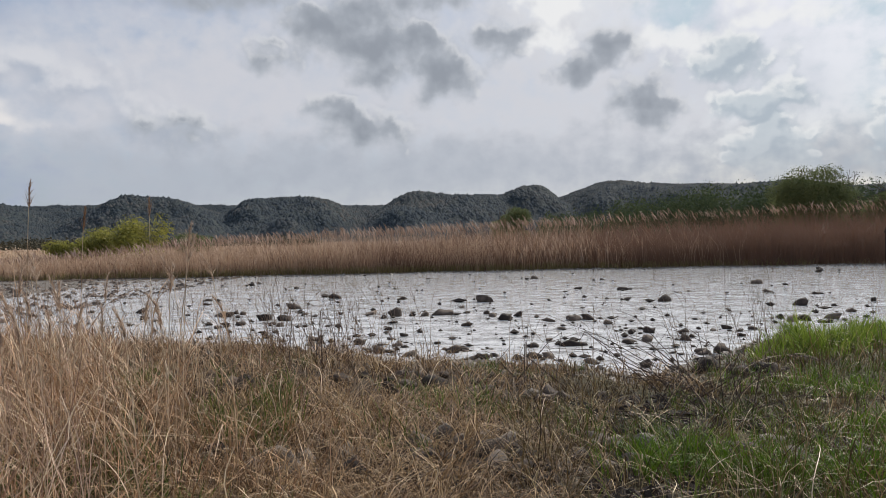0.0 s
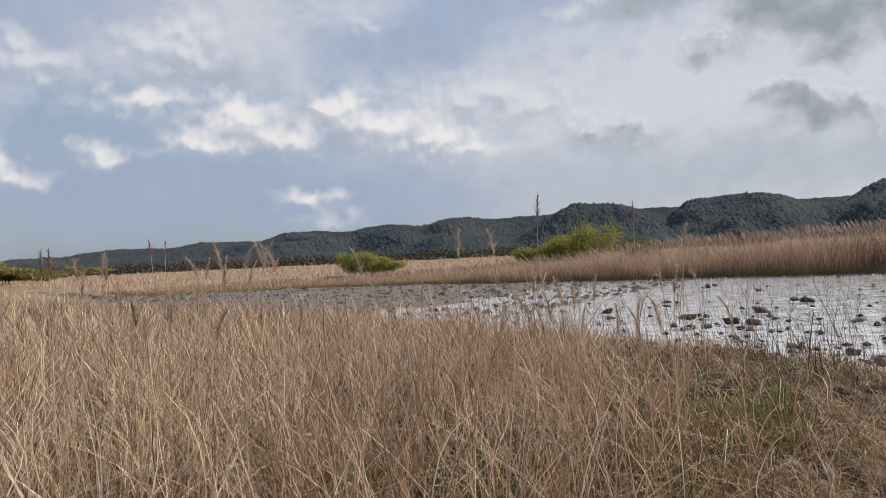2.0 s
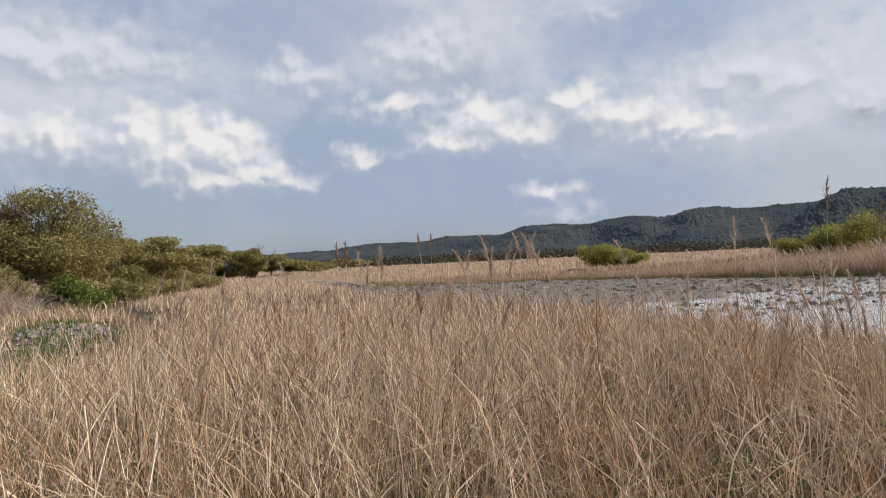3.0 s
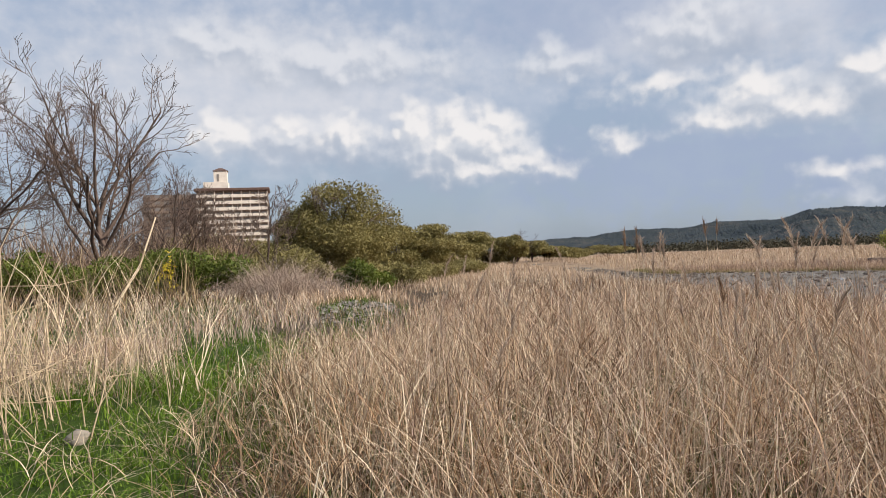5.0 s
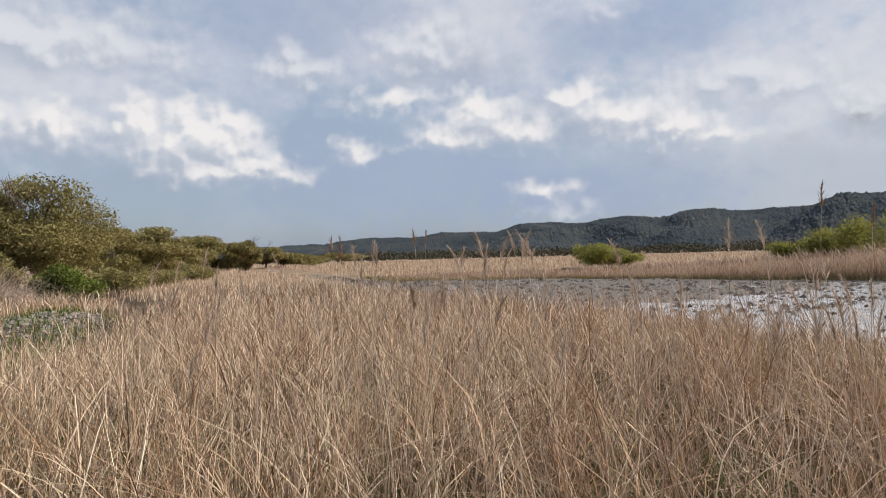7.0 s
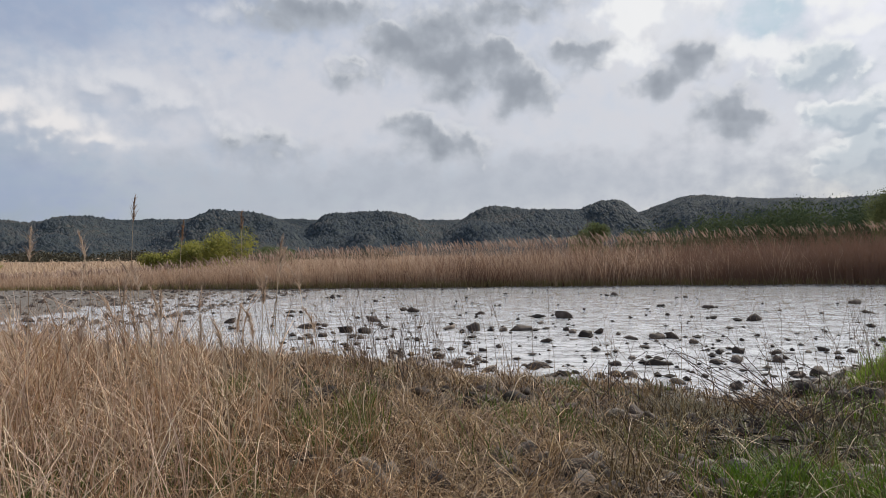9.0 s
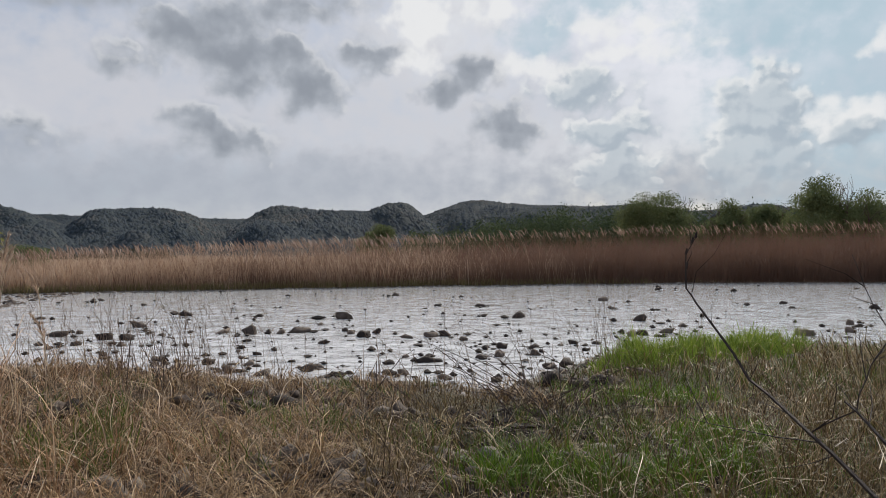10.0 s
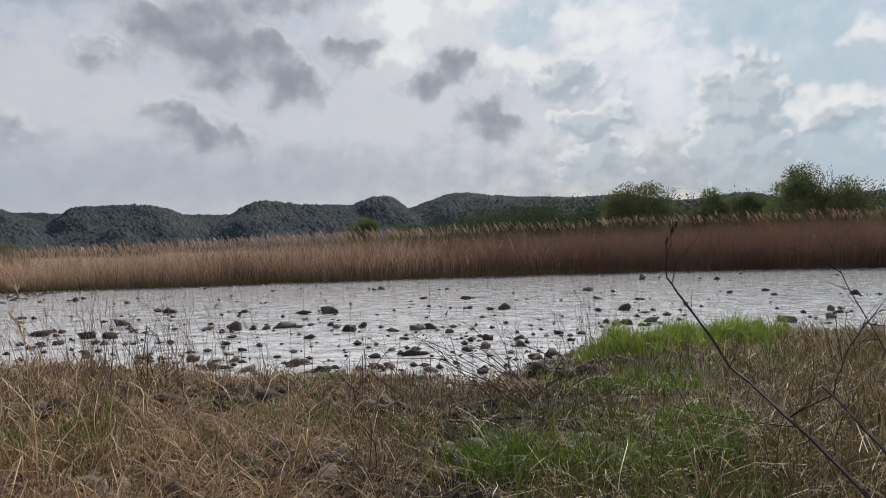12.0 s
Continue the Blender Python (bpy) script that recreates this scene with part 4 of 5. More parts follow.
patch_weeds(950, 96, 122, 8.5, 13.5, 2.3, 0.008, PALE_STALK, "pale_stalks", "tall pale broken reed stalks beside the path", 0.2, 0.2, 4)
patch_weeds(1000, 97, 116, 9.5, 15, 1.2, 0.007, WITHERED, "pinkish_stalks", "pinkish dead stalks crowded beside the path", 0.12, 0.15, 4)
patch_weeds(4200, 98, 125, 9.5, 14, 0.55, 0.008, PALE_STALK, "matted_straw", "matted pale straw under the broken stalks", 0.5, 1.0, 4)
patch_weeds(3600, 87, 125, 13.5, 23, 0.75, 0.010, WITHERED, "withered_weeds", "pinkish grey withered weeds", 0.1, 0.3)
patch_weeds(4200, 86.5, 125, 17, 26, 0.65, 0.011, STRAW, "dry_weeds", "dry brown weeds in front of the bushes", 0.15, 0.5)
patch_weeds(1100, 95, 124, 22, 26, 2.0, 0.012, DULL, "hedge_stalks", "dead brown stalks standing up through the hedge", 0.12, 0.25)
# a hump of dead brambles before the hedge
n = 3600
x, y = rng.normal(-27.2, 1.5, n), rng.normal(0.7, 1.3, n)
k = rng.random(n) < np.exp(-(((x + 27.2) / 2.2) ** 2 + ((y - 0.7) / 1.8) ** 2)) + 0.2
x, y = x[k], y[k]
stuff("dead_brambles", stand(x, y, 1.7 * np.exp(-(((x + 27.2) / 2.6) ** 2 + ((y - 0.7) / 2.1) ** 2)) + 0.3, 0.014, 0.3, 0.8, 5, 3, 2, 0.1, 0.0, 0.3), WITHERED, "rounded heap of dead brown brambles", "brambles")

# a thicket of bare twigs under the trees, and clumps by the path
patch_weeds(4200, 58, 92, 3.2, 11, 0.9, 0.0048, PALE_STALK, "cream_stems", "cream-coloured grass stems along the path", 0.05, 0.25, 5)
patch_weeds(1500, 38, 96, 2.3, 5.2, 0.62, 0.0042, PALE_STALK, "near_stems", "pale upright stems close by over green shoots", 0.05, 0.5, 5)
n = 1100
x, y = rng.normal(-13.2, 0.75, n), rng.normal(-2.9, 0.55, n)
stuff("straw_mound", stand(x, y, 0.55 * np.exp(-(((x + 13.2) / 1.5) ** 2 + ((y + 2.9) / 1.1) ** 2)) + 0.1, 0.009, 0.5, 1.1, 5, 3, 2, 0.08, 0.0, 0.4), blade_material("pinkish_straw", [(0.1, (0.42, 0.28, 0.20)), (0.9, (0.90, 0.70, 0.54))], 0.2, 0.2), "low matted mound of pinkish straw", "straw")
patch_weeds(1300, 79, 88, 21.5, 28, 0.8, 0.012, PALE_GRASS, "edge_weeds", "dry brown weeds behind the gravel heap", 0.12, 0.4)
patch_weeds(5000, 91, 124, 44, 54, 4.8, 0.022, WEED, "far_thicket", "brown leafless thicket behind the bare trees", 0.1, 0.3, 4)
patch_weeds(7000, 90, 124, 31, 38, 2.3, 0.012, WEED, "thicket", "brown leafless thicket under the bare trees", 0.12, 0.3, 4)
n = 34
x, y = rng.normal(-6.7, 0.3, n), rng.normal(-0.95, 0.22, n)
stuff("bent_straw", stand(x, y, 0.55, 0.006, 0.3, 0.9, 6, 3, 3), PALE_STALK, "dry bent straws beside the green path", "grass")
n = 90
x, y = rng.normal(-9.6, 0.6, n), rng.normal(-1.5, 0.4, n)
stuff("lush_tuft", stand(x, y, 0.42, 0.008, 0.08, 0.4, 4, 3, 10, 0.07), BRIGHT_PATH, "lush green tuft on the path", "grass")

# thin dark weed stalks that stand up before the water
segs, g = [], np.random.default_rng(5)
for _ in range(430):
    a = g.uniform(-45, 50) if g.random() < 0.4 else g.uniform(5, 42)
    x = float(-math.sin(radians(a)) * g.uniform(6, 9.5) * (1 + max(0, a - 15) / 60))
    y = float(near(x)) - abs(g.normal(0.6, 0.7))
    p = Vector((x, y, float(ground_z(x, y))))
    d = Vector((g.normal(-0.1, 0.22), g.normal(0, 0.2), 1)).normalized()
    L = g.uniform(0.5, 1.25)
    for k in range(5):
        d = (d + Vector((g.normal(-0.03, 0.07), g.normal(0, 0.07), 0))).normalized()
        q = p + d * L / 5
        segs.append((tuple(p), tuple(q), 0.0035 - 0.0005 * k, 0.003 - 0.0005 * k))
        if k > 1 and g.random() < 0.7:
            e = (d + Vector(g.normal(0, 0.5, 3))).normalized()
            segs.append((tuple(q), tuple(q + e * L * g.uniform(0.12, 0.3)), 0.002, 0.0008))
        p = q
stuff("weed_stalks", tubes(segs, 3), WEED, "thin dark dead weed stalks before the water", "weeds")

# ---- stones ----


def stone_mesh(seed, flat, mat, sub=2):
    g = np.random.default_rng(seed)
    bm = bmesh.new()
    bmesh.ops.create_icosphere(bm, subdivisions=sub, radius=0.5)
    off = Vector(g.uniform(-9, 9, 3))
    cuts = [Vector(v).normalized() for v in g.normal(0, 1, (7, 3))]
    for v in bm.verts:
        n = v.co.normalized()
        k = 1.05 + 0.75 * noise.noise(n * 1.4 + off) + 0.42 * noise.noise(n * 3.2 + off)
        for c in cuts:
            k = min(k, 0.66 / max(n.dot(c), 0.3))
        v.co = n * 0.5 * k
        v.co.z *= flat
        v.co.y *= 0.82
    return bm_mesh("stone", bm, mat, True)


STONES = [stone_mesh(s, f, STONE) for s, f in ((1, 0.55), (2, 0.42), (3, 0.66), (4, 0.34), (5, 0.5), (6, 0.6), (7, 0.4), (8, 0.74), (9, 0.5), (10, 0.38))]
sr = random.Random(4)


def river_stone(x, y, w, z=0.0, mesh=None, label="dark rounded stone standing out of the river"):
    ob = new("river_stone", mesh or sr.choice(STONES))
    ob.location = (x, y, z + w * sr.uniform(0.0, 0.07))
    ob.rotation_euler = (sr.uniform(-0.35, 0.35), sr.uniform(-0.35, 0.35), sr.uniform(0, 6.28))
    ob.scale = (w * sr.uniform(0.8, 1.45), w * sr.uniform(0.8, 1.3), w * sr.uniform(0.95, 1.55))
    return tagged(ob, label, "stone", "stones in the river")


STONES_UPSTREAM = [(-6.9, 16.1, .32), (-6.0, 17.9, .26), (-4.7, 15.1, .3), (-3.9, 13.5, .32), (-3.6, 14.3, .32), (-3.1, 13.2, .28), (-6.9, 26.4, .3), (-4.9, 23.6, .3), (-3.5, 16.6, .37), (-3.0, 19.5, .44), (-2.1, 11.3, .26), (-1.3, 10.8, .31), (-1.6, 15.1, .41), (-1.0, 12.5, .18), (-1.1, 18.8, .27), (-1.0, 14.7, .35), (-0.4, 14.8, .36), (0, 14.9, .36), (-0.1, 10.8, .22), (0.2, 10.1, .26), (0.4, 16.3, .18), (1.0, 17.8, .51), (0.4, 12.9, .21), (0.9, 14.9, .29), (1.0, 14.4, .23), (1.2, 13.8, .27), (1.5, 14.4, .3), (1.2, 9.4, .23), (3.5, 27.3, .31), (2.0, 13.5, .28)]
STONES_MIDDLE = [(1.9, 10.4, .42), (2.5, 13.6, .33), (2.8, 13.7, .29), (3.0, 12.9, .25), (4.1, 21.7, .31), (3.7, 18.6, .18), (5.8, 26, .29), (5.4, 21.2, .41), (4.6, 17.8, .26), (3.15, 11.8, .25), (3.4, 11.7, .34), (5.4, 17.3, .42), (7, 20.2, .23), (3.9, 11.1, .14), (4.5, 11.8, .12), (4.9, 11.7, .17), (5.2, 11.9, .17), (3.7, 10.8, .17), (6.4, 13.4, .19), (6.35, 12.9, .25), (6.7, 13.1, .3), (6.8, 12.7, .21), (7.3, 13.3, .3), (8.3, 14.4, .28), (8, 15.9, .36), (10.1, 16.6, .34), (9, 19.6, .25), (16.4, 30.7, .34), (3.5, 9.6, .22), (3.75, 9.6, .27)]
STONES_DOWNSTREAM = [(1.7, 8.4, .16), (10, 18.8, .27), (2.3, 9.4, .14), (14.3, 18.7, .27), (12.1, 13.6, .3), (16.6, 18.1, .34), (17, 17.6, .2), (12.3, 14.1, .31), (9.8, 12.4, .43), (11.1, 12.7, .24), (13.9, 20.3, .33), (15.6, 29.4, .41), (10.2, 23, .36), (25.3, 28.7, .37), (15.3, 20.5, .22), (18.3, 27.7, .3), (-10, 30.4, .27), (-6.9, 25.4, .35), (-6.4, 19.1, .28), (-4.4, 15.4, .27), (-3.2, 14.2, .31), (-4.2, 13.0, .25), (-2.4, 10.4, .26), (-2.9, 10.6, .27), (-1.9, 10.9, .25), (-0.9, 10.0, .23), (-0.5, 9.7, .24), (0.5, 9.3, .3), (0.1, 9.9, .22), (2.8, 10.7, .32), (3.1, 10.8, .3), (3.3, 8.9, .26), (3.5, 9.0, .22), (1.4, 9.4, .27), (-1.7, 10.2, .24)]
SMALL = []
for x, y, w in STONES_UPSTREAM + STONES_MIDDLE + STONES_DOWNSTREAM:
    river_stone(x, y, w * sr.choice((0.75, 0.9, 1.0, 1.15)))
    for _ in range(sr.choice((1, 2, 2, 3))):
        SMALL.append((x + sr.gauss(0, w * 1.1), y + sr.gauss(0, w * 1.4), w * sr.uniform(0.12, 0.3)))
# the smaller ones between them, thickest in the shallows
for _ in range(260):
    x = sr.gauss(1.2, 4.2) if sr.random() < 0.75 else sr.uniform(-30, 24)
    lo, hi = float(near(x)), float(far(x))
    y = lo + 0.3 + abs(sr.gauss(0, 4.6)) if sr.random() < 0.8 else sr.uniform(lo + 1, hi - 0.5)
    if y < hi - 0.2:
        SMALL.append((x, y, sr.uniform(0.03, 0.09)))

for _ in range(90):
    x = sr.gauss(0.5, 2.6)
    river_stone(x, float(near(x)) + abs(sr.gauss(0.2, 1.5)), sr.choice((0.06, 0.08, 0.1, 0.13, 0.18)), -0.01)

# stones lying in the grass of the bank
GREY_FLAT, PALE = stone_mesh(21, 0.45, STONE), stone_mesh(22, 0.5, PALE_STONE)
for x, y, w, mesh, label in ((0.33, 4.75, 0.34, STONES[2], "dark rounded stone among trampled grass"), (2.26, 4.85, 0.24, PALE, "pale angular stone in the grass"), (0.8, 6.6, 0.16, PALE, "pale stone among dead grass"), (-2.0, 7.0, 0.34, GREY_FLAT, "flat grey stone among dead grass"), (1.93, 4.8, 0.2, PALE, "pale stone in the grass"), (0.7, 5.2, 0.22, GREY_FLAT, "grey stone under dead grass"), (-0.6, 4.5, 0.3, GREY_FLAT, "flat grey stone under dead grass"), (-7.34, -1.97, 0.25, PALE, "pale round stone on the green path"), (3.6, 7.7, 0.26, STONES[0], "dark stone at the water's edge"), (3.0, 8.0, 0.3, STONES[5], "dark stone at the water's edge"), (4.2, 8.2, 0.26, STONES[3], "dark flat stone at the water's edge"), (-1.9, 4.6, 0.25, STONES[1], "dark stone under dead grass"), (-1.6, 4.9, 0.2, STONES[6], "dark stone under dead grass")):
    ob = river_stone(x, y, w, float(ground_z(x, y)) + 0.02, mesh, label)
    ob.name, ob["group"] = "bank_stone", "stones on the bank"

COBBLES = [stone_mesh(s, f, COBBLE) for s, f in ((31, 0.6), (32, 0.5), (33, 0.7), (34, 0.45))]
for cx, cy, w, d, n in ((-1.7, 4.7, 0.5, 0.35, 10), (0.4, 4.75, 0.6, 0.32, 22), (-0.85, 4.65, 0.45, 0.25, 12), (1.75, 4.75, 0.5, 0.25, 10), (-0.4, 7.3, 0.7, 0.35, 14), (-2.6, 7.2, 0.4, 0.25, 6), (1.0, 6.2, 0.4, 0.25, 8), (3.4, 7.8, 0.5, 0.3, 12)):
    for _ in range(n):
        x, y = sr.gauss(cx, w * 0.7), sr.gauss(cy, d * 0.7)
        ob = river_stone(x, y, sr.uniform(0.1, 0.24), float(ground_z(x, y)) + 0.025, sr.choice(COBBLES if cy < 6 else STONES), "grey cobble lying open among dead grass")
        ob.name, ob["group"] = "cobble", "stones on the bank"


def pebbles(n, x, y, size, z):
    """Many small octahedral pebbles, each squashed its own way."""
    base = np.array([(1, 0, 0), (-1, 0, 0), (0, 1, 0), (0, -1, 0), (0, 0, 1), (0, 0, -1), (0.7, 0.7, 0.3), (-0.7, -0.7, 0.3)], float)
    tri = np.array([(0, 6, 4), (6, 2, 4), (2, 1, 4), (1, 7, 4), (7, 3, 4), (3, 0, 4), (0, 5, 6), (6, 5, 2), (2, 5, 1), (1, 5, 7), (7, 5, 3), (3, 5, 0)])
    s = size[:, None, None] * rng.uniform(0.6, 1.3, (n, 8, 1)) * np.stack([rng.uniform(0.7, 1.2, n), rng.uniform(0.7, 1.2, n), rng.uniform(0.35, 0.7, n)], 1)[:, None, :]
    a = rng.uniform(0, 6.28, n)
    c, si = np.cos(a)[:, None], np.sin(a)[:, None]
    v = base[None] * s
    v = np.stack([v[:, :, 0] * c - v[:, :, 1] * si + x[:, None], v[:, :, 0] * si + v[:, :, 1] * c + y[:, None], v[:, :, 2] + z[:, None]], 2)
    return v.reshape(-1, 3), (tri[None] + (np.arange(n) * 8)[:, None, None]).reshape(-1, 3)


x, y, w = np.array(SMALL).T
stuff("small_stones", pebbles(len(x), x, y, w, 0.25 * w), STONE, "small dark stones in the shallow water", "stones")
n = 1500
x = rng.uniform(-14, 14, n)
y = near(x) + rng.normal(0.1, 0.6, n)
shore = pebbles(n, x, y, rng.uniform(0.02, 0.07, n), np.maximum(ground_z(x, y), -0.03) + 0.01)
n = 700
x, y = -19.4 + rng.normal(0, 1.6, n), 2.2 + rng.normal(0, 0.65, n)
stuff("gravel_heap", pebbles(n, x, y, rng.uniform(0.03, 0.10, n), ground_z(x, y) + 0.02), PEBBLE, "low heap of grey gravel beside the path", "gravel")
n = 2600
x = rng.uniform(-60, -13, n)
y = near(x) + (far(x) - near(x)) * rng.random(n) ** 1.3
riffle = pebbles(n, x, y, 0.03 + 0.09 * rng.random(n) ** 3, np.maximum(ground_z(x, y), -0.02))
n = 1800
x = -9 - 42 * rng.random(n) ** 1.5
y = near(x) + (far(x) - near(x)) * rng.random(n)
stuff("riffle_stones", pebbles(n, x, y, 0.05 + 0.13 * rng.random(n) ** 2, np.maximum(ground_z(x, y), 0)), STONE, "dark stones strewn over the gravel flats", "stones")
n = 1000
x = rng.uniform(-12, 40, n)
y = far(x) + rng.normal(-0.2, 0.35, n)
other = pebbles(n, x, y, rng.uniform(0.05, 0.13, n), np.zeros(n))
n = 900
x, y = rng.uniform(-3, 3, n), rng.uniform(3.4, 6.5, n)
k = sway(x * 2, y * 2, 6) < 0.0
x, y = x[k], y[k]
under = pebbles(len(x), x, y, rng.uniform(0.03, 0.09, len(x)), ground_z(x, y) + 0.01)
stuff("bank_gravel", under, STONE, "dark gravel lying between trampled grass", "gravel")
stuff("gravel", join(shore, riffle, other), PEBBLE, "grey river gravel and cobbles", "gravel")

n = 150
x, y = -19.0 + rng.normal(0, 2.2, n), 2.1 + rng.normal(0, 1.1, n)
stuff("heap_straw", stand(x[::2], y[::2], 0.45, 0.009, 0.15, 0.5, 4, 3, 6, 0.15), TANGLE, "dry straws growing through the gravel heap", "grass")
stuff("heap_tufts", stand(x, y, 0.28, 0.012, 0.08, 0.4, 3, 3, 9, 0.1), GREEN, "green tufts growing on the gravel heap", "grass")

# ---- plumed grass stalks above the dead grass ----
pg = np.random.default_rng(8)


def plumed_stalk(x, y, top, dark=False, droop=0.5, size=1.0):
    z0 = float(ground_z(x, y))
    root = new("plumed_grass", None)
    root.location = (x, y, z0)
    h = top - z0
    way = WIND + pg.normal(0, 0.7)
    lean = pg.uniform(0.03, 0.10) if dark else pg.uniform(0.03, 0.13)
    pts = [Vector((math.cos(way) * lean * h * s * s, math.sin(way) * lean * h * s * s, (h - 0.22) * s)) for s in np.linspace(0, 1, 7)]
    part("stalk", tri_mesh("stalk", *tubes([(pts[k], pts[k + 1], 0.0045 - 0.0004 * k, 0.0041 - 0.0004 * k) for k in range(6)], 4), PALE_STALK), root)
    n = 60 if dark else 90
    s = pg.random(n)
    tilt = 0.12 if dark else 0.4
    base = np.array(pts[-1]) + size * np.stack([np.cos(way) * tilt * 0.3 * s ** 2, np.sin(way) * tilt * 0.3 * s ** 2, 0.27 * s - 0.05], 1)
    fan = np.where(pg.random(n) < 0.5, way, way + pg.normal(0, 1.4, n))
    v = blades(base, size * pg.uniform(0.07, 0.15, n) * (1.15 - 0.7 * s), fan, pg.uniform(0.15, 0.45, n), np.abs(pg.normal(droop, 0.25, n)), np.full(n, 0.004), 3)
    part("plume", tri_mesh("plume", *v, DARK_PLUME if dark else PLUME), root, "feathery seed plume")
    n = 3
    v = blades(np.tile(np.array([[0, 0, h * 0.25]]), (n, 1)) + np.array([[0, 0, 0.12]]) * np.arange(n)[:, None], np.full(n, h * 0.45), way + pg.normal(0, 1.2, n), np.full(n, 0.3), np.full(n, 0.8), np.full(n, 0.008), 4)
    part("leaf_blade", tri_mesh("leaf_blade", *v, STRAW), root)
    return tagged(root, "dry plumed grass stalk with a %s feathery head" % ("dark brown" if dark else "pale"), "grass stalk", "plumed grass stalks")


TALL_PLUMES = [(-3.16, 5.31, 2.13), (-2.7, 6.5, 2.08), (-3.02, 5.83, 1.96), (-5.35, 2.26, 1.8), (-7.07, 4.28, 1.93), (-7.51, 4.65, 1.95), (-4.88, 2.1, 1.81), (-4.11, 2.35, 1.49), (-4.08, 2.45, 1.5)]
PALE_PLUMES = [(-1.83, 4.9, 1.79), (-1.9, 4.95, 1.7), (-3.39, 4.46, 1.83), (-3.83, 5.96, 1.82), (-6.35, 5.12, 1.82), (-5.07, 3.52, 1.67), (-3.17, 1.87, 1.5), (-4.96, 3.76, 1.78), (-5.16, 4.28, 1.73), (-5.96, 4.11, 1.66), (-6.57, 3.17, 1.69), (-7.33, 3.85, 1.72), (-4.26, 4.44, 1.69), (-2.95, 1.78, 1.37), (-4.98, 3.63, 1.8), (-7.36, 3.8, 1.75), (-9.11, 2.41, 1.74), (-7.57, 5.22, 1.66), (-9.31, 1.75, 1.59), (-10.17, 2.4, 1.57), (-9.29, 5.42, 1.25), (-5.84, 4.18, 1.76), (-4.75, 3.87, 1.79), (-8.2, 3.2, 1.62), (-6.2, 4.7, 1.6), (-3.6, 6.3, 1.55), (-2.2, 6.0, 1.5)]
for k in range(52):
    a, d = radians(pg.uniform(16, 46) if k < 26 else pg.uniform(46, 82)), pg.uniform(4.0, 7.5)
    PALE_PLUMES.append((-math.sin(a) * d, math.cos(a) * d, pg.uniform(1.15, 1.6)))
for p in TALL_PLUMES:
    plumed_stalk(*p, True, 0.12, min(0.75, max(0.4, math.hypot(p[0], p[1]) / 8)))
for p in PALE_PLUMES:
    plumed_stalk(*p, False, 0.42, min(1.0, max(0.4, math.hypot(p[0], p[1]) / 7)))


# ---- bare shrub close by, and dead brush at the water ----
def branch(points, r0, r1, twigs, g, segs):
    pts = [Vector(p) for p in points]
    fine = []
    for a, b in zip(pts, pts[1:]):
        for k in range(3):
            fine.append(a.lerp(b, k / 3) + Vector(g.normal(0, 0.002, 3)))
    fine.append(pts[-1])
    n = len(fine) - 1
    for k in range(n):
        ra, rb = r0 + (r1 - r0) * k / n, r0 + (r1 - r0) * (k + 1) / n
        segs.append((tuple(fine[k]), tuple(fine[k + 1]), ra, rb))
        if g.random() < twigs:
            d = ((fine[k + 1] - fine[k]).normalized() + Vector(g.normal(0, 0.6, 3))).normalized()
            p, L = fine[k], g.uniform(0.08, 0.3)
            for m in range(3):
                q = p + d * L / 3
                segs.append((tuple(p), tuple(q), 0.0016 - 0.0004 * m, 0.0012 - 0.0004 * m))
                d = (d + Vector(g.normal(0, 0.25, 3))).normalized()
                p = q


g = np.random.default_rng(14)
shrub = new("bare_shrub", None)
shrub.location = (1.45, 0.75, 0)
for name, pts, r0, r1, tw in (
        ("stem", [(1.45, 0.75, 0.1), (1.38, 0.95, 0.7), (1.41, 1.38, 1.02), (1.42, 1.64, 1.13), (1.44, 1.93, 1.22), (1.43, 2.18, 1.41), (1.42, 2.26, 1.48), (1.44, 2.30, 1.60), (1.49, 2.32, 1.66)], 0.0075, 0.0014, 0.25),
        ("stem", [(1.47, 0.77, 0.1), (1.44, 1.1, 0.85), (1.45, 1.35, 1.11), (1.47, 1.46, 1.16), (1.48, 1.59, 1.22)], 0.0075, 0.003, 0.2),
        ("stem", [(1.42, 1.64, 1.13), (1.50, 1.58, 1.20), (1.56, 1.59, 1.31), (1.62, 1.60, 1.38), (1.73, 1.64, 1.42)], 0.0022, 0.0011, 0.6),
        ("stem", [(1.42, 1.60, 1.11), (1.37, 1.80, 1.09), (1.26, 1.99, 1.10)], 0.002, 0.001, 0.2),
        ("stem", [(1.5, 0.8, 0.1), (1.6, 1.2, 0.9), (1.72, 1.6, 1.25), (1.80, 1.85, 1.45), (1.86, 2.0, 1.6)], 0.0035, 0.001, 0.7)):
    segs = []
    branch(pts, r0, r1, tw, g, segs)
    v, f = tubes(segs, 5)
    part(name, tri_mesh("stem", v - np.array(shrub.location), f, TWIG), shrub)
for p in ((1.44, 2.30, 1.60), (1.49, 2.32, 1.66), (1.43, 2.28, 1.55), (1.47, 2.31, 1.64)):
    v, f = tubes([(p, (p[0] + 0.005, p[1], p[2] + 0.022), 0.005, 0.003)], 5)
    part("seed_head", tri_mesh("seed_head", v - np.array(shrub.location), f, TWIG), shrub, "small dark dry seed head")
tagged(shrub, "dark bare shrub with thin leaning stems", "shrub")


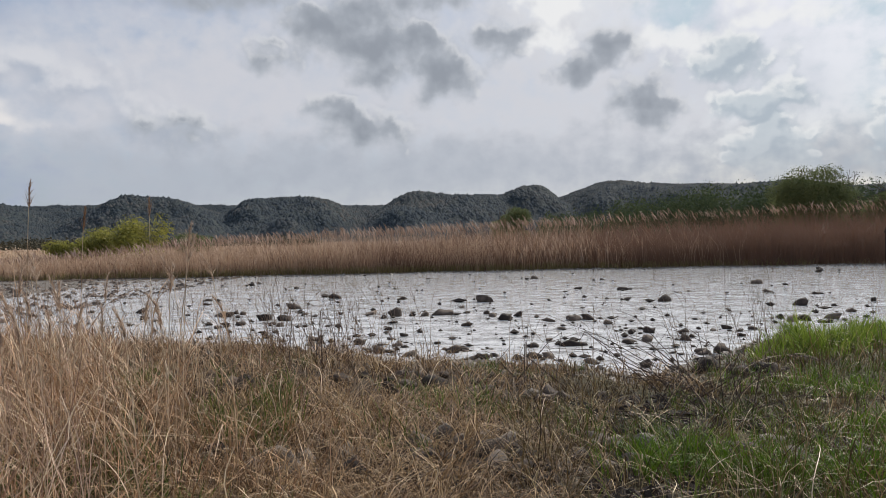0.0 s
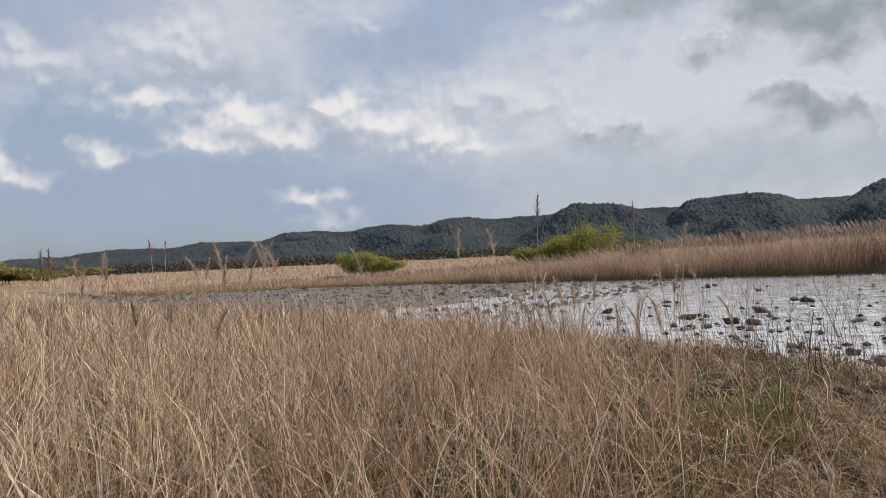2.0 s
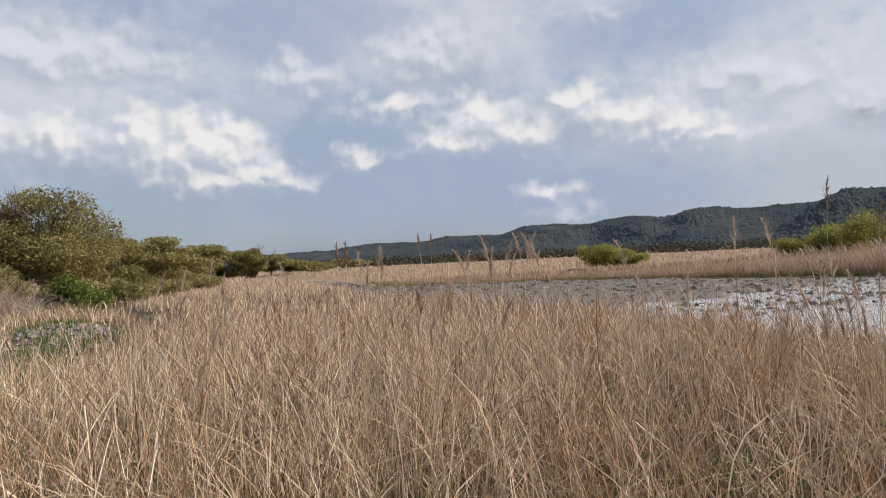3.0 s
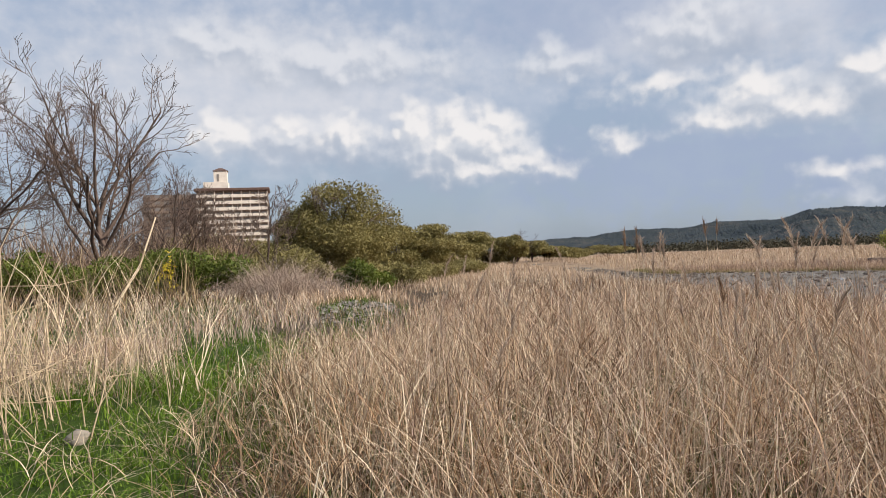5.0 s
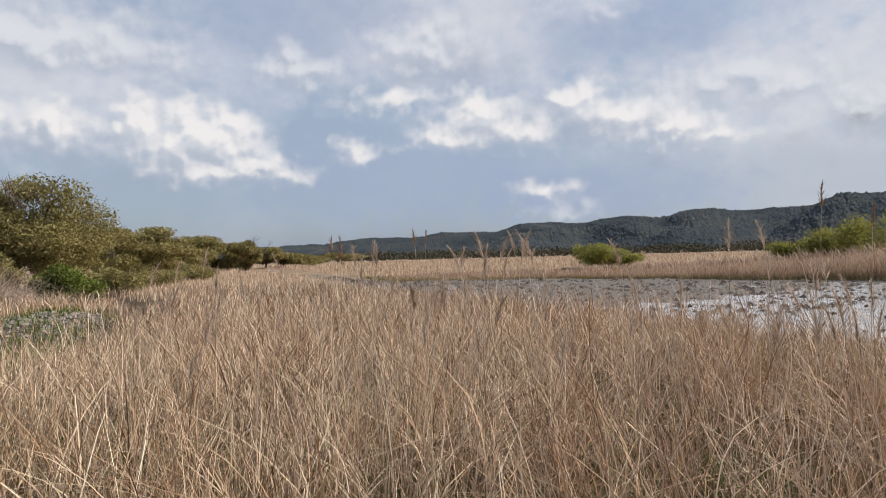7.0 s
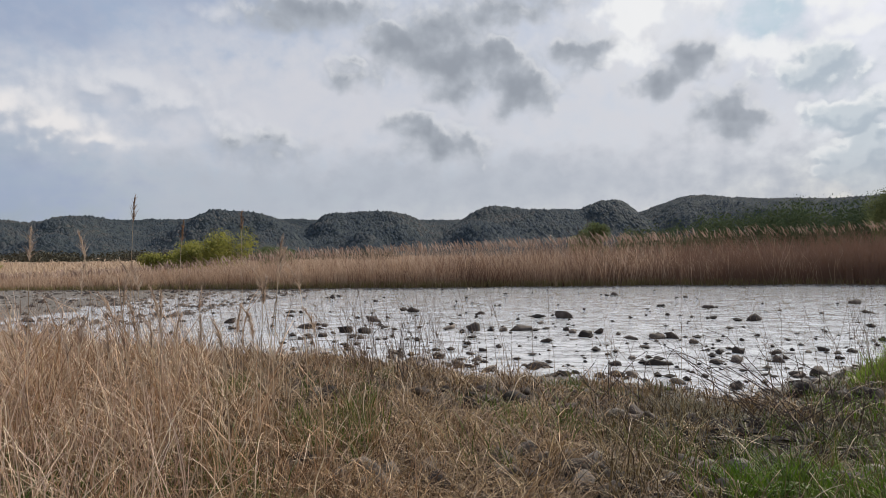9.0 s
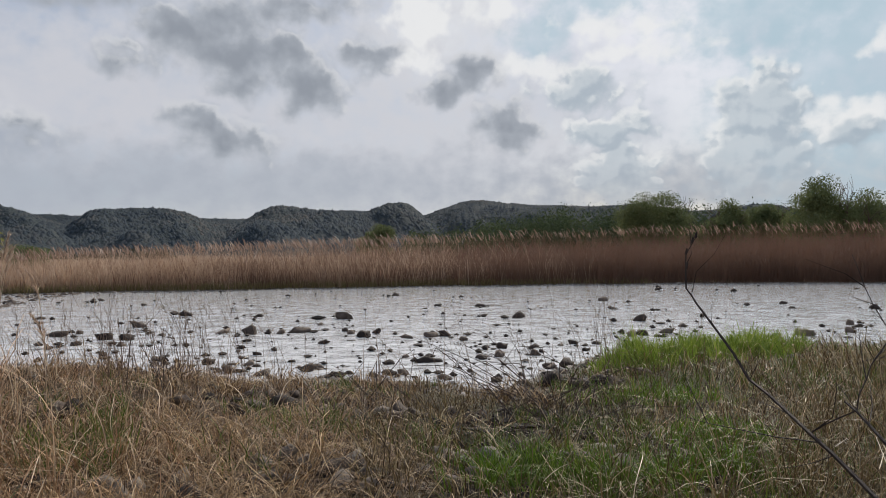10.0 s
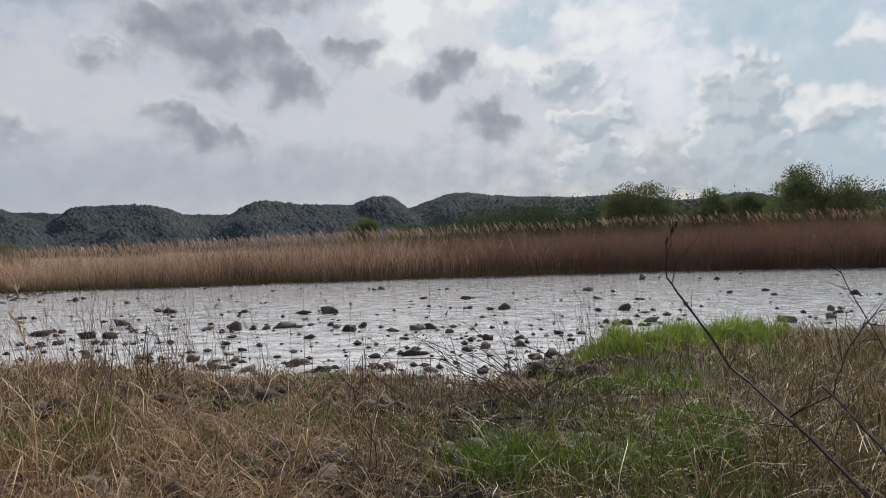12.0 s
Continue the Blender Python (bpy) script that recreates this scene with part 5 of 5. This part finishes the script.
def dead_brush(base, tips, label):
    g = np.random.default_rng(int(abs(base[0]) * 100) + 3)
    root = new("dead_brush", None)
    root.location = base
    for tip in tips:
        for _ in range(4):
            segs = []
            b = Vector(base) + Vector((g.normal(0, 0.2), g.normal(0, 0.15), 0))
            e = Vector(tip) + Vector(g.normal(0, 0.22, 3))
            mid = b.lerp(e, 0.55) + Vector(g.normal(0, 0.14, 3)) + Vector((0, 0, 0.08))
            branch([b, mid, e], 0.0048, 0.0014, 0.75, g, segs)
            v, f = tubes(segs, 4)
            part("branch", tri_mesh("branch", v - np.array(base), f, BRUSH), root)
    return tagged(root, label, "brush")


dead_brush((2.5, 6.7, 0.1), [(1.8, 7.2, 0.6), (1.6, 7.3, 0.9), (2.3, 7.2, 0.65), (1.2, 7.2, 0.45), (2.9, 6.3, 0.3), (1.5, 7.0, 0.3), (3.2, 6.0, 0.2)], "dark leaning dead brush at the water's edge")
dead_brush((2.2, 5.6, 0.1), [(1.5, 5.9, 0.3), (1.9, 6.1, 0.35), (2.7, 5.8, 0.35), (2.9, 5.4, 0.25), (1.3, 5.5, 0.25), (2.2, 5.3, 0.3)], "low dark matted brush among the stones")
dead_brush((1.0, 7.0, 0.1), [(0.7, 7.4, 0.5), (0.3, 7.5, 0.35), (1.4, 7.4, 0.5)], "low dead brush at the water's edge")
dead_brush((-1.6, 8.0, 0.1), [(-1.9, 8.5, 0.9), (-1.5, 8.4, 1.0), (-1.2, 8.3, 0.8)], "thin upright dead brush before the water")

# ---- trees and bushes ----


def leafy_tree(name, azimuth, distance, height, width, count, size, leaf, label, seed, clear_stem=0.15, clumps=26, twiggy=0, droop=0.0):
    g = np.random.default_rng(seed)
    x, y = place(azimuth, distance)
    root = new(name, None)
    root.location = (x, y, float(ground_z(x, y)) - 0.05)
    segs = []
    for _ in range(3):
        d = Vector((g.normal(0, 0.22), g.normal(0, 0.22), 1)).normalized()
        grow(segs, Vector((g.normal(0, 0.15), g.normal(0, 0.15), 0)), d, height * 0.36, height * 0.02, 3, g, 0.5, 0.1, (2, 4), 0.68)
    top = max(s[1][2] for s in segs)
    k = height * 0.96 / top
    segs = [(tuple(np.array(a) * k), tuple(np.array(b) * k), r0, r1) for a, b, r0, r1 in segs]
    part("trunk", tri_mesh("trunk", *tubes(segs, 5), BARK), root, "dark forked trunk and limbs")
    u = g.normal(0, 1, (clumps, 3))
    u /= np.linalg.norm(u, axis=1)[:, None]
    rad = g.random((clumps, 1)) ** 0.4 * 0.78
    half = height * (1 - clear_stem) / 2
    c = u * rad * np.array([width / 2, width / 2, half]) + np.array([0, 0, height - half])
    rr = np.stack([g.uniform(0.13, 0.24, clumps) * width] * 2 + [g.uniform(0.11, 0.20, clumps) * height], 1)
    over = np.sqrt(np.sum((c[:, :2] / (width * 0.5)) ** 2, 1))
    c[:, 2] = np.minimum(c[:, 2], height * (1 - 0.35 * over ** 2) - rr[:, 2] * g.uniform(0.75, 1.0, clumps))
    part("crown", tri_mesh("crown", *join(leaves(c, rr, count, size, g, 0.42, droop), leaves(c, rr * 0.85, count // 3, size * 2.0, g, 0.5, droop)), leaf), root, "uneven crown of small leaves")
    return tagged(root, label, "tree")


def bare_tree(azimuth, distance, height, label, seed, limbs=6, splay=0.55, girth=0.017, twigs=1.0):
    """A short trunk that parts into limbs, which sweep up and outward and fork into ever finer twigs."""
    g = np.random.default_rng(seed)
    x, y = place(azimuth, distance)
    root = new("bare_tree", None)
    root.location = (x, y, float(ground_z(x, y)) - 0.05)
    trunk, boughs, fine = [], [], []

    def limb(p, d, length, r, level, out):
        n = (9, 7, 5, 4)[level]
        side = g.choice((-1, 1))
        for k in range(n):
            d = (d + Vector(g.normal(0, 0.10 + 0.03 * level, 3)) + Vector((0, 0, (0.03, 0.045, 0.06, 0.06)[level]))).normalized()
            q = p + d * length / n
            r1 = r * (1 - 0.8 / n)
            out.append((tuple(p), tuple(q), r, r1))
            p, r = q, r1
            if level < 3 and k >= (2, 1, 1)[level] and g.random() < 0.6 + 0.3 * twigs:
                for _ in range(2 if g.random() < (0.2, 0.25, 0.3)[level] * twigs else 1):
                    cross = d.cross(Vector(g.normal(0, 1, 3))).normalized()
                    e = (d + cross * side * g.uniform(0.5, 1.0)).normalized()
                    side = -side
                    limb(p, e, length * g.uniform(0.36, 0.66) * (1.1 - 0.45 * k / n), r * 0.62, level + 1, fine if level else boughs)

    q = Vector((0, 0, 0))
    knots = []
    for k in range(6):
        b = q + Vector((g.normal(0, 0.01), g.normal(0, 0.01), 0.065)) * height
        trunk.append((tuple(q), tuple(b), height * girth * (1.2 - 0.13 * k), height * girth * (1.07 - 0.13 * k)))
        q = b
        knots.append(b)
    for k in range(limbs):
        high = k / max(1, limbs - 1)
        turn = 2.4 * k + g.uniform(-0.4, 0.4)
        out = splay * g.uniform(0.75, 1.25) * (1.25 - 1.05 * high)
        limb(knots[min(5, 1 + int(high * 4.99))].copy(), Vector((math.cos(turn) * out, math.sin(turn) * out, 1)).normalized(), height * g.uniform(0.5, 0.62), height * girth * g.uniform(0.4, 0.6), 0, boughs)
    k = height / max(v[1][2] for v in fine)
    fix = lambda rows: [(tuple(np.array(a) * k), tuple(np.array(b) * k), max(r0, 0.011), max(r1, 0.009)) for a, b, r0, r1 in rows]
    part("trunk", tri_mesh("trunk", *tubes(fix(trunk), 8), BARK, True), root)
    part("branchwork", tri_mesh("branchwork", *tubes(fix(boughs), 5), BARK, True), root, "bare grey-brown limbs")
    part("crown", tri_mesh("crown", *tubes(fix(fine), 3), BARK), root, "fine bare brown twigs")
    return tagged(root, label, "tree", "bare trees")


def bush(name, azimuth, distance, height, width, count, size, leaf, label, seed, clumps=9):
    g = np.random.default_rng(seed)
    x, y = place(azimuth, distance)
    root = new(name, None)
    root.location = (x, y, float(ground_z(x, y)) - 0.05)
    for _ in range(6):
        segs = []
        d = Vector((g.normal(0, 0.5), g.normal(0, 0.5), 1)).normalized()
        grow(segs, Vector((g.normal(0, width * 0.12), g.normal(0, width * 0.12), 0)), d, height * 0.45, 0.02, 1, g)
        part("stem", tri_mesh("stem", *tubes(segs, 4), TWIG), root)
    c = np.stack([g.normal(0, width * 0.24, clumps), g.normal(0, width * 0.2, clumps), g.uniform(0.25, 0.68, clumps) * height], 1)
    rr = np.stack([g.uniform(0.18, 0.32, clumps) * width] * 2 + [g.uniform(0.22, 0.34, clumps) * height], 1)
    part("foliage", tri_mesh("foliage", *join(leaves(c, rr, count, size, g, 0.4), leaves(c, rr * 0.85, count // 6, size * 2.6, g, 0.7)), leaf), root)
    return tagged(root, label, "bush")


bare_tree(101.3, 38, 11.9, "tall bare spreading tree without leaves", 41, 12, 1.1, 0.017, 0.7)
bare_tree(108.6, 37, 10.4, "bare tree with thin upright branches", 42, 9, 0.8, 0.014, 1.0)
bare_tree(114.5, 37, 11.0, "bare tree with grey branches", 47, 9, 0.8, 0.017, 1.0)
bare_tree(96.4, 44, 7.6, "low bare tree with a twiggy crown", 43, 10, 1.2, 0.012, 0.8)
bare_tree(94.0, 46, 6.0, "low bare tree beside the bushes", 48, 8, 1.2, 0.012, 0.7)
for k, (a, d, h) in enumerate(((99, 52, 6.6), (104.5, 50, 7.2), (110, 52, 7.0))):
    bare_tree(a, d, h, "bare scrubby tree in the thicket behind", 130 + k, 6, 0.9, 0.010, 0.5)
bare_tree(89.6, 33, 5.0, "small dark bare tree before the bushes", 44, 5, 0.7, 0.013, 0.5)
leafy_tree("round_tree", 83.2, 46, 7.0, 8.6, 46000, 0.06, LEAF_OLIVE, "round olive-green tree just coming into leaf", 51, 0.02, 34)
leafy_tree("round_tree", 86.6, 47, 5.6, 4.5, 22000, 0.065, LEAF_OLIVE, "smaller olive tree beside the round one", 52, 0.02, 18)
leafy_tree("far_tree", 76.6, 95, 6.2, 12.5, 13000, 0.12, LEAF_OLIVE, "dull green rounded tree far along the bank", 53, 0.0, 16)
leafy_tree("far_tree", 79.2, 92, 5.8, 10.0, 11000, 0.12, LEAF_OLIVE, "dull green tree far along the bank", 54, 0.0, 14)
leafy_tree("far_tree", 72.4, 110, 5.2, 13.5, 12000, 0.13, LEAF_OLIVE, "dull green tree far along the bank", 55, 0.0, 14)
leafy_tree("far_tree", 69.4, 105, 5.5, 6.5, 8000, 0.12, LEAF_OLIVE, "small round tree far along the bank", 56, 0.0, 12)
leafy_tree("far_tree", 66.8, 120, 3.2, 9.0, 4000, 0.2, LEAF_OLIVE, "low scrub tree far along the bank", 57, 0.0, 10)
for k, (a, d, h, w) in enumerate(((74.4, 100, 5.0, 11), (70.8, 112, 4.4, 11), (78, 100, 5.0, 10), (68, 118, 3.8, 9), (64.8, 135, 3.0, 11), (62, 150, 2.7, 11))):
    leafy_tree("far_tree", a, d, h, w, 5500, 0.11, LEAF_OLIVE, "dull olive tree in the belt along the bank", 120 + k, 0.0, 12)
# bushes below the bare trees
for k, (a, d, h, w, leaf, label) in enumerate(((118, 27, 2.2, 4.5, LEAF_HEDGE, "dense dark green bramble bush"), (112.5, 27, 1.9, 4.5, LEAF_HEDGE, "dense dark green bramble bush"), (107, 26, 2.1, 3.4, LEAF_HEDGE, "dense green bramble bush"), (103, 28, 1.5, 3.6, LEAF_HEDGE, "dense green bramble bush"), (98.6, 28, 2.0, 3.2, LEAF_HEDGE, "dense green bramble bush"), (95, 29, 2.0, 3.4, LEAF_HEDGE, "fresh green bush below the trees"), (91.2, 33, 2.3, 4.2, LEAF_OLIVE, "low olive bush below the trees"), (88.4, 38, 2.6, 4.0, LEAF_OLIVE, "olive scrub beside the small bare tree"), (86.5, 33, 1.8, 3.6, LEAF_OLIVE, "olive bush before the round tree"), (82.6, 33, 1.7, 3.0, LEAF_HEDGE, "fresh green bush before the round tree"), (80, 36, 1.5, 3.4, LEAF_OLIVE, "dark green bush before the round tree"), (77, 48, 1.6, 4.6, LEAF_OLIVE, "low olive scrub along the bank"), (73, 60, 1.4, 5, LEAF_OLIVE, "low olive scrub along the bank"))):
    bush("bush", a, d, h, w, 8000, 0.05, leaf, label, 60 + k)
for k, (a, d, h) in enumerate(((90.3, 57, 3.4), (92.8, 58, 3.9), (95.4, 60, 4.1))):
    bush("scrub", a, d, h, 5.5, 5000, 0.09, LEAF_OLIVE, "brownish olive scrub before the apartment block", 140 + k)
bush("yellow_bush", 97.2, 25.6, 1.8, 0.8, 200, 0.045, BLOSSOM, "small bush in yellow blossom", 81, 5)
# yellow-green bushes on the far side
for k, (a, d, h, w) in enumerate(((42.0, 62, 2.5, 3.6), (40.2, 64, 2.0, 3.0), (23.4, 60, 4.3, 4.2), (25.6, 62, 3.0, 3.4), (27.6, 64, 2.2, 3.6), (19.6, 70, 2.7, 3.4))):
    bush("lime_bush", a, d, h, w, 8500, 0.055, LEAF_LIME if k < 5 else LEAF_WILLOW, "yellow-green spring bush across the river", 90 + k, 12)
leafy_tree("willow", -5.4, 95, 6.2, 6.4, 18000, 0.075, LEAF_WILLOW, "green rounded willow behind the reeds", 101, 0.0, 22)
leafy_tree("willow", -27.6, 100, 10.6, 11.0, 46000, 0.08, LEAF_WILLOW, "large round willow behind the reeds", 102, 0.0, 44)
leafy_tree("willow", -40.2, 92, 11.2, 11.5, 40000, 0.08, LEAF_WILLOW, "spreading willow with gaps in its crown", 103, 0.0, 34)
for k, (a, d, h, w) in enumerate(((-32.8, 105, 9.4, 9), (-35.6, 110, 9.4, 9), (-45.5, 100, 7.5, 9), (-50, 100, 8, 9))):
    leafy_tree("willow", a, d, h, w, 17000, 0.09, LEAF_WILLOW, "dull green tree behind the reeds", 110 + k, 0.0, 16)

# the wood behind the reeds
g = np.random.default_rng(77)
n = 240
a = g.uniform(-60, -8, n)
d = g.uniform(125, 160, n)
h = np.interp(a, [-60, -30, -20, -9], [12.6, 13.2, 12.6, 8.0]) * g.uniform(0.72, 0.98, n) * d / 140
c = np.stack([-np.sin(np.radians(a)) * d, np.cos(np.radians(a)) * d, h * 0.5], 1)
rr = np.stack([h * 0.36, h * 0.36, h * 0.5], 1)
stuff("woodland", join(leaves(c, rr, 60000, 0.17, g, 0.5), leaves(c, rr * 0.82, 36000, 0.33, g, 0.5), leaves(c * np.array([1, 1, 0.5]), rr * np.array([1.4, 1.4, 0.5]), 12000, 0.8, g, 0.5)), LEAF_FOREST, "dark green belt of woodland behind the reeds", "woodland")

# pale canes leaning over the path's edge
cg = np.random.default_rng(61)


def pale_cane(x, y, length, lean):
    p = Vector((x, y, float(ground_z(x, y)) - 0.02))
    way = cg.uniform(0, 6.28) if cg.random() < 0.4 else cg.normal(-0.4, 0.5)
    d = Vector((math.cos(way) * lean, math.sin(way) * lean, 1)).normalized()
    snap = cg.integers(2, 9)
    curve = bpy.data.curves.new("pale_cane", "CURVE")
    curve.dimensions, curve.bevel_depth, curve.bevel_resolution = "3D", 0.0075, 1
    line = curve.splines.new("POLY")
    line.points.add(7)
    for k in range(8):
        line.points[k].co, line.points[k].radius = (*p, 1), 1 - 0.09 * k
        d = (d + Vector(cg.normal(0, 0.05, 3))).normalized()
        if k == snap:
            d = (d + Vector((cg.normal(0, 0.6), cg.normal(0, 0.6), -0.9))).normalized()
        p = p + d * length / 7
    curve.materials.append(PALE_STALK)
    ob = new("pale_cane", curve)
    return tagged(ob, "thick pale dry cane leaning over the grass", "cane", "pale canes by the path")


for _ in range(46):
    pale_cane(cg.normal(-8.6, 0.9), cg.normal(-2.55, 0.45), cg.uniform(0.8, 2.1), abs(cg.normal(0.2, 0.3)))

# a dark log stranded on the far flats
segs = []
branch([(-35.9, 36.4, 0.22), (-34.8, 36.2, 0.26), (-33.7, 36.0, 0.22)], 0.2, 0.13, 0.3, np.random.default_rng(6), segs)
tagged(new("stranded_log", tri_mesh("stranded_log", *tubes(segs, 8), BARK, True)), "dark driftwood log stranded on the gravel flats", "log")

# a broken leaning stem by the bare tree
segs = []
branch([(-19.5, -4.0, 0.3), (-19.8, -3.2, 1.6), (-20.1, -2.8, 2.9)], 0.035, 0.018, 0.1, np.random.default_rng(2), segs)
stem = new("broken_stem", tri_mesh("broken_stem", *tubes(segs, 6), PALE_STALK))
tagged(stem, "pale broken stem leaning among the weeds", "dead stem")


# ---- apartment block beyond the trees ----
def box(w, d, h, x=0, y=0, z=0, bevel=0.0):
    bm = bmesh.new()
    bmesh.ops.create_cube(bm, size=1, matrix=Matrix.Translation((x, y, z + h / 2)) @ Matrix.Diagonal((w, d, h, 1)))
    if bevel:
        bmesh.ops.bevel(bm, geom=bm.edges[:], offset=bevel, segments=1, affect="EDGES")
    return bm


block = new("apartment_building", None)
bx, by = place(91.35, 345)
block.matrix_basis = pose(bx, by, 0, 0, 0, 87)
FLOORS, BAYS, STOREY, WIDE = 12, 8, 3.0, 32.0
part("wall", bm_mesh("wall", box(WIDE, 13, FLOORS * STOREY, 0, 7, 0), BROWN_WALL), block, "brown rendered main wall")
part("roof", bm_mesh("roof", box(WIDE + 2, 15.5, 1.4, 0, 6.2, FLOORS * STOREY, 0.3), ROOF), block, "brown roof edge")
# the wing and its ledges are brown in place of the shade on them
wing = part("wing", bm_mesh("wing", box(24, 12, FLOORS * STOREY - 0.6, -WIDE / 2 - 12.2, 11, 0), BROWN_WALL), block, "set-back wing in brown that stands in for shade")
wing_window = bm_mesh("window", box(2.4, 0.2, 1.5, 0, 0, 0), GLASS)
wing_ledge = bm_mesh("ledge", box(23.6, 0.5, 0.7, 0, 0, 0), BROWN_WALL)
for f in range(FLOORS):
    part("ledge", wing_ledge, wing, "", Matrix.Translation((-WIDE / 2 - 12.2, 4.72, f * STOREY)))
    for k in range(6):
        part("window", wing_window, wing, "", Matrix.Translation((-WIDE / 2 - 22 + 4 * k, 4.95, f * STOREY + 0.9)))
slab = bm_mesh("balcony", box(WIDE, 1.5, 0.22, 0, 0, 0), PLASTER)
rail = bm_mesh("parapet", box(WIDE, 0.15, 1.25, 0, 0, 0), PLASTER)
window = bm_mesh("window", box(2.7, 0.12, 1.9, 0, 0, 0), GLASS)
divider = bm_mesh("divider", box(0.22, 1.45, STOREY - 0.25, 0, 0, 0), PLASTER)
for f in range(FLOORS):
    z = f * STOREY
    b = part("balcony", slab, block, "pale balcony", Matrix.Translation((0, -0.25, z)))
    part("parapet", rail, b, "", Matrix.Translation((0, -0.68, 0.2)))
    for k in range(BAYS):
        x = (k + 0.5 - BAYS / 2) * WIDE / BAYS
        part("window", window, block, "", Matrix.Translation((x, 0.46, z + 0.45)))
        part("divider", divider, b, "", Matrix.Translation((x + WIDE / BAYS / 2 - (0.2 if k == BAYS - 1 else 0), 0.0, 0.22)))
top = FLOORS * STOREY + 1.4
part("penthouse", bm_mesh("penthouse", box(11, 9, 3.2, -7.5, 6.5, top), PLASTER), block, "cream penthouse")
part("tower", bm_mesh("tower", box(6.0, 6.0, 8.6, -5.4, 6.0, top), PLASTER), block, "cream lift tower")
bm = bmesh.new()
bmesh.ops.create_cone(bm, cap_ends=True, segments=4, radius1=4.9, radius2=1.2, depth=1.5, matrix=Matrix.Translation((-5.4, 6.0, top + 9.35)) @ Matrix.Rotation(math.pi / 4, 4, "Z"))
part("tower_roof", bm_mesh("tower_roof", bm, ROOF), block)
part("tower_window", bm_mesh("tower_window", box(0.9, 0.2, 3.4, -6.4, 2.95, top + 3.6), GLASS), block)
tagged(block, "cream and brown apartment block with balcony bands", "building")

# a small white house across the fields
house = new("house", None)
hx0, hy0 = place(50.9, 300)
house.matrix_basis = pose(hx0, hy0, -0.5, 0, 0, 40) @ Matrix.Scale(0.5, 4)
part("wall", bm_mesh("wall", box(9, 6, 3.2, 0, 0, -0.2), PLASTER), house)
bm = bmesh.new()
bmesh.ops.create_cone(bm, cap_ends=True, segments=4, radius1=7.4, radius2=3.2, depth=1.8, matrix=Matrix.Translation((0, 0, 3.9)) @ Matrix.Diagonal((1, 0.75, 1, 1)) @ Matrix.Rotation(math.pi / 4, 4, "Z"))
part("roof", bm_mesh("roof", bm, PLASTER), house, "pale roof")
tagged(house, "small white house at the foot of the hills", "house")
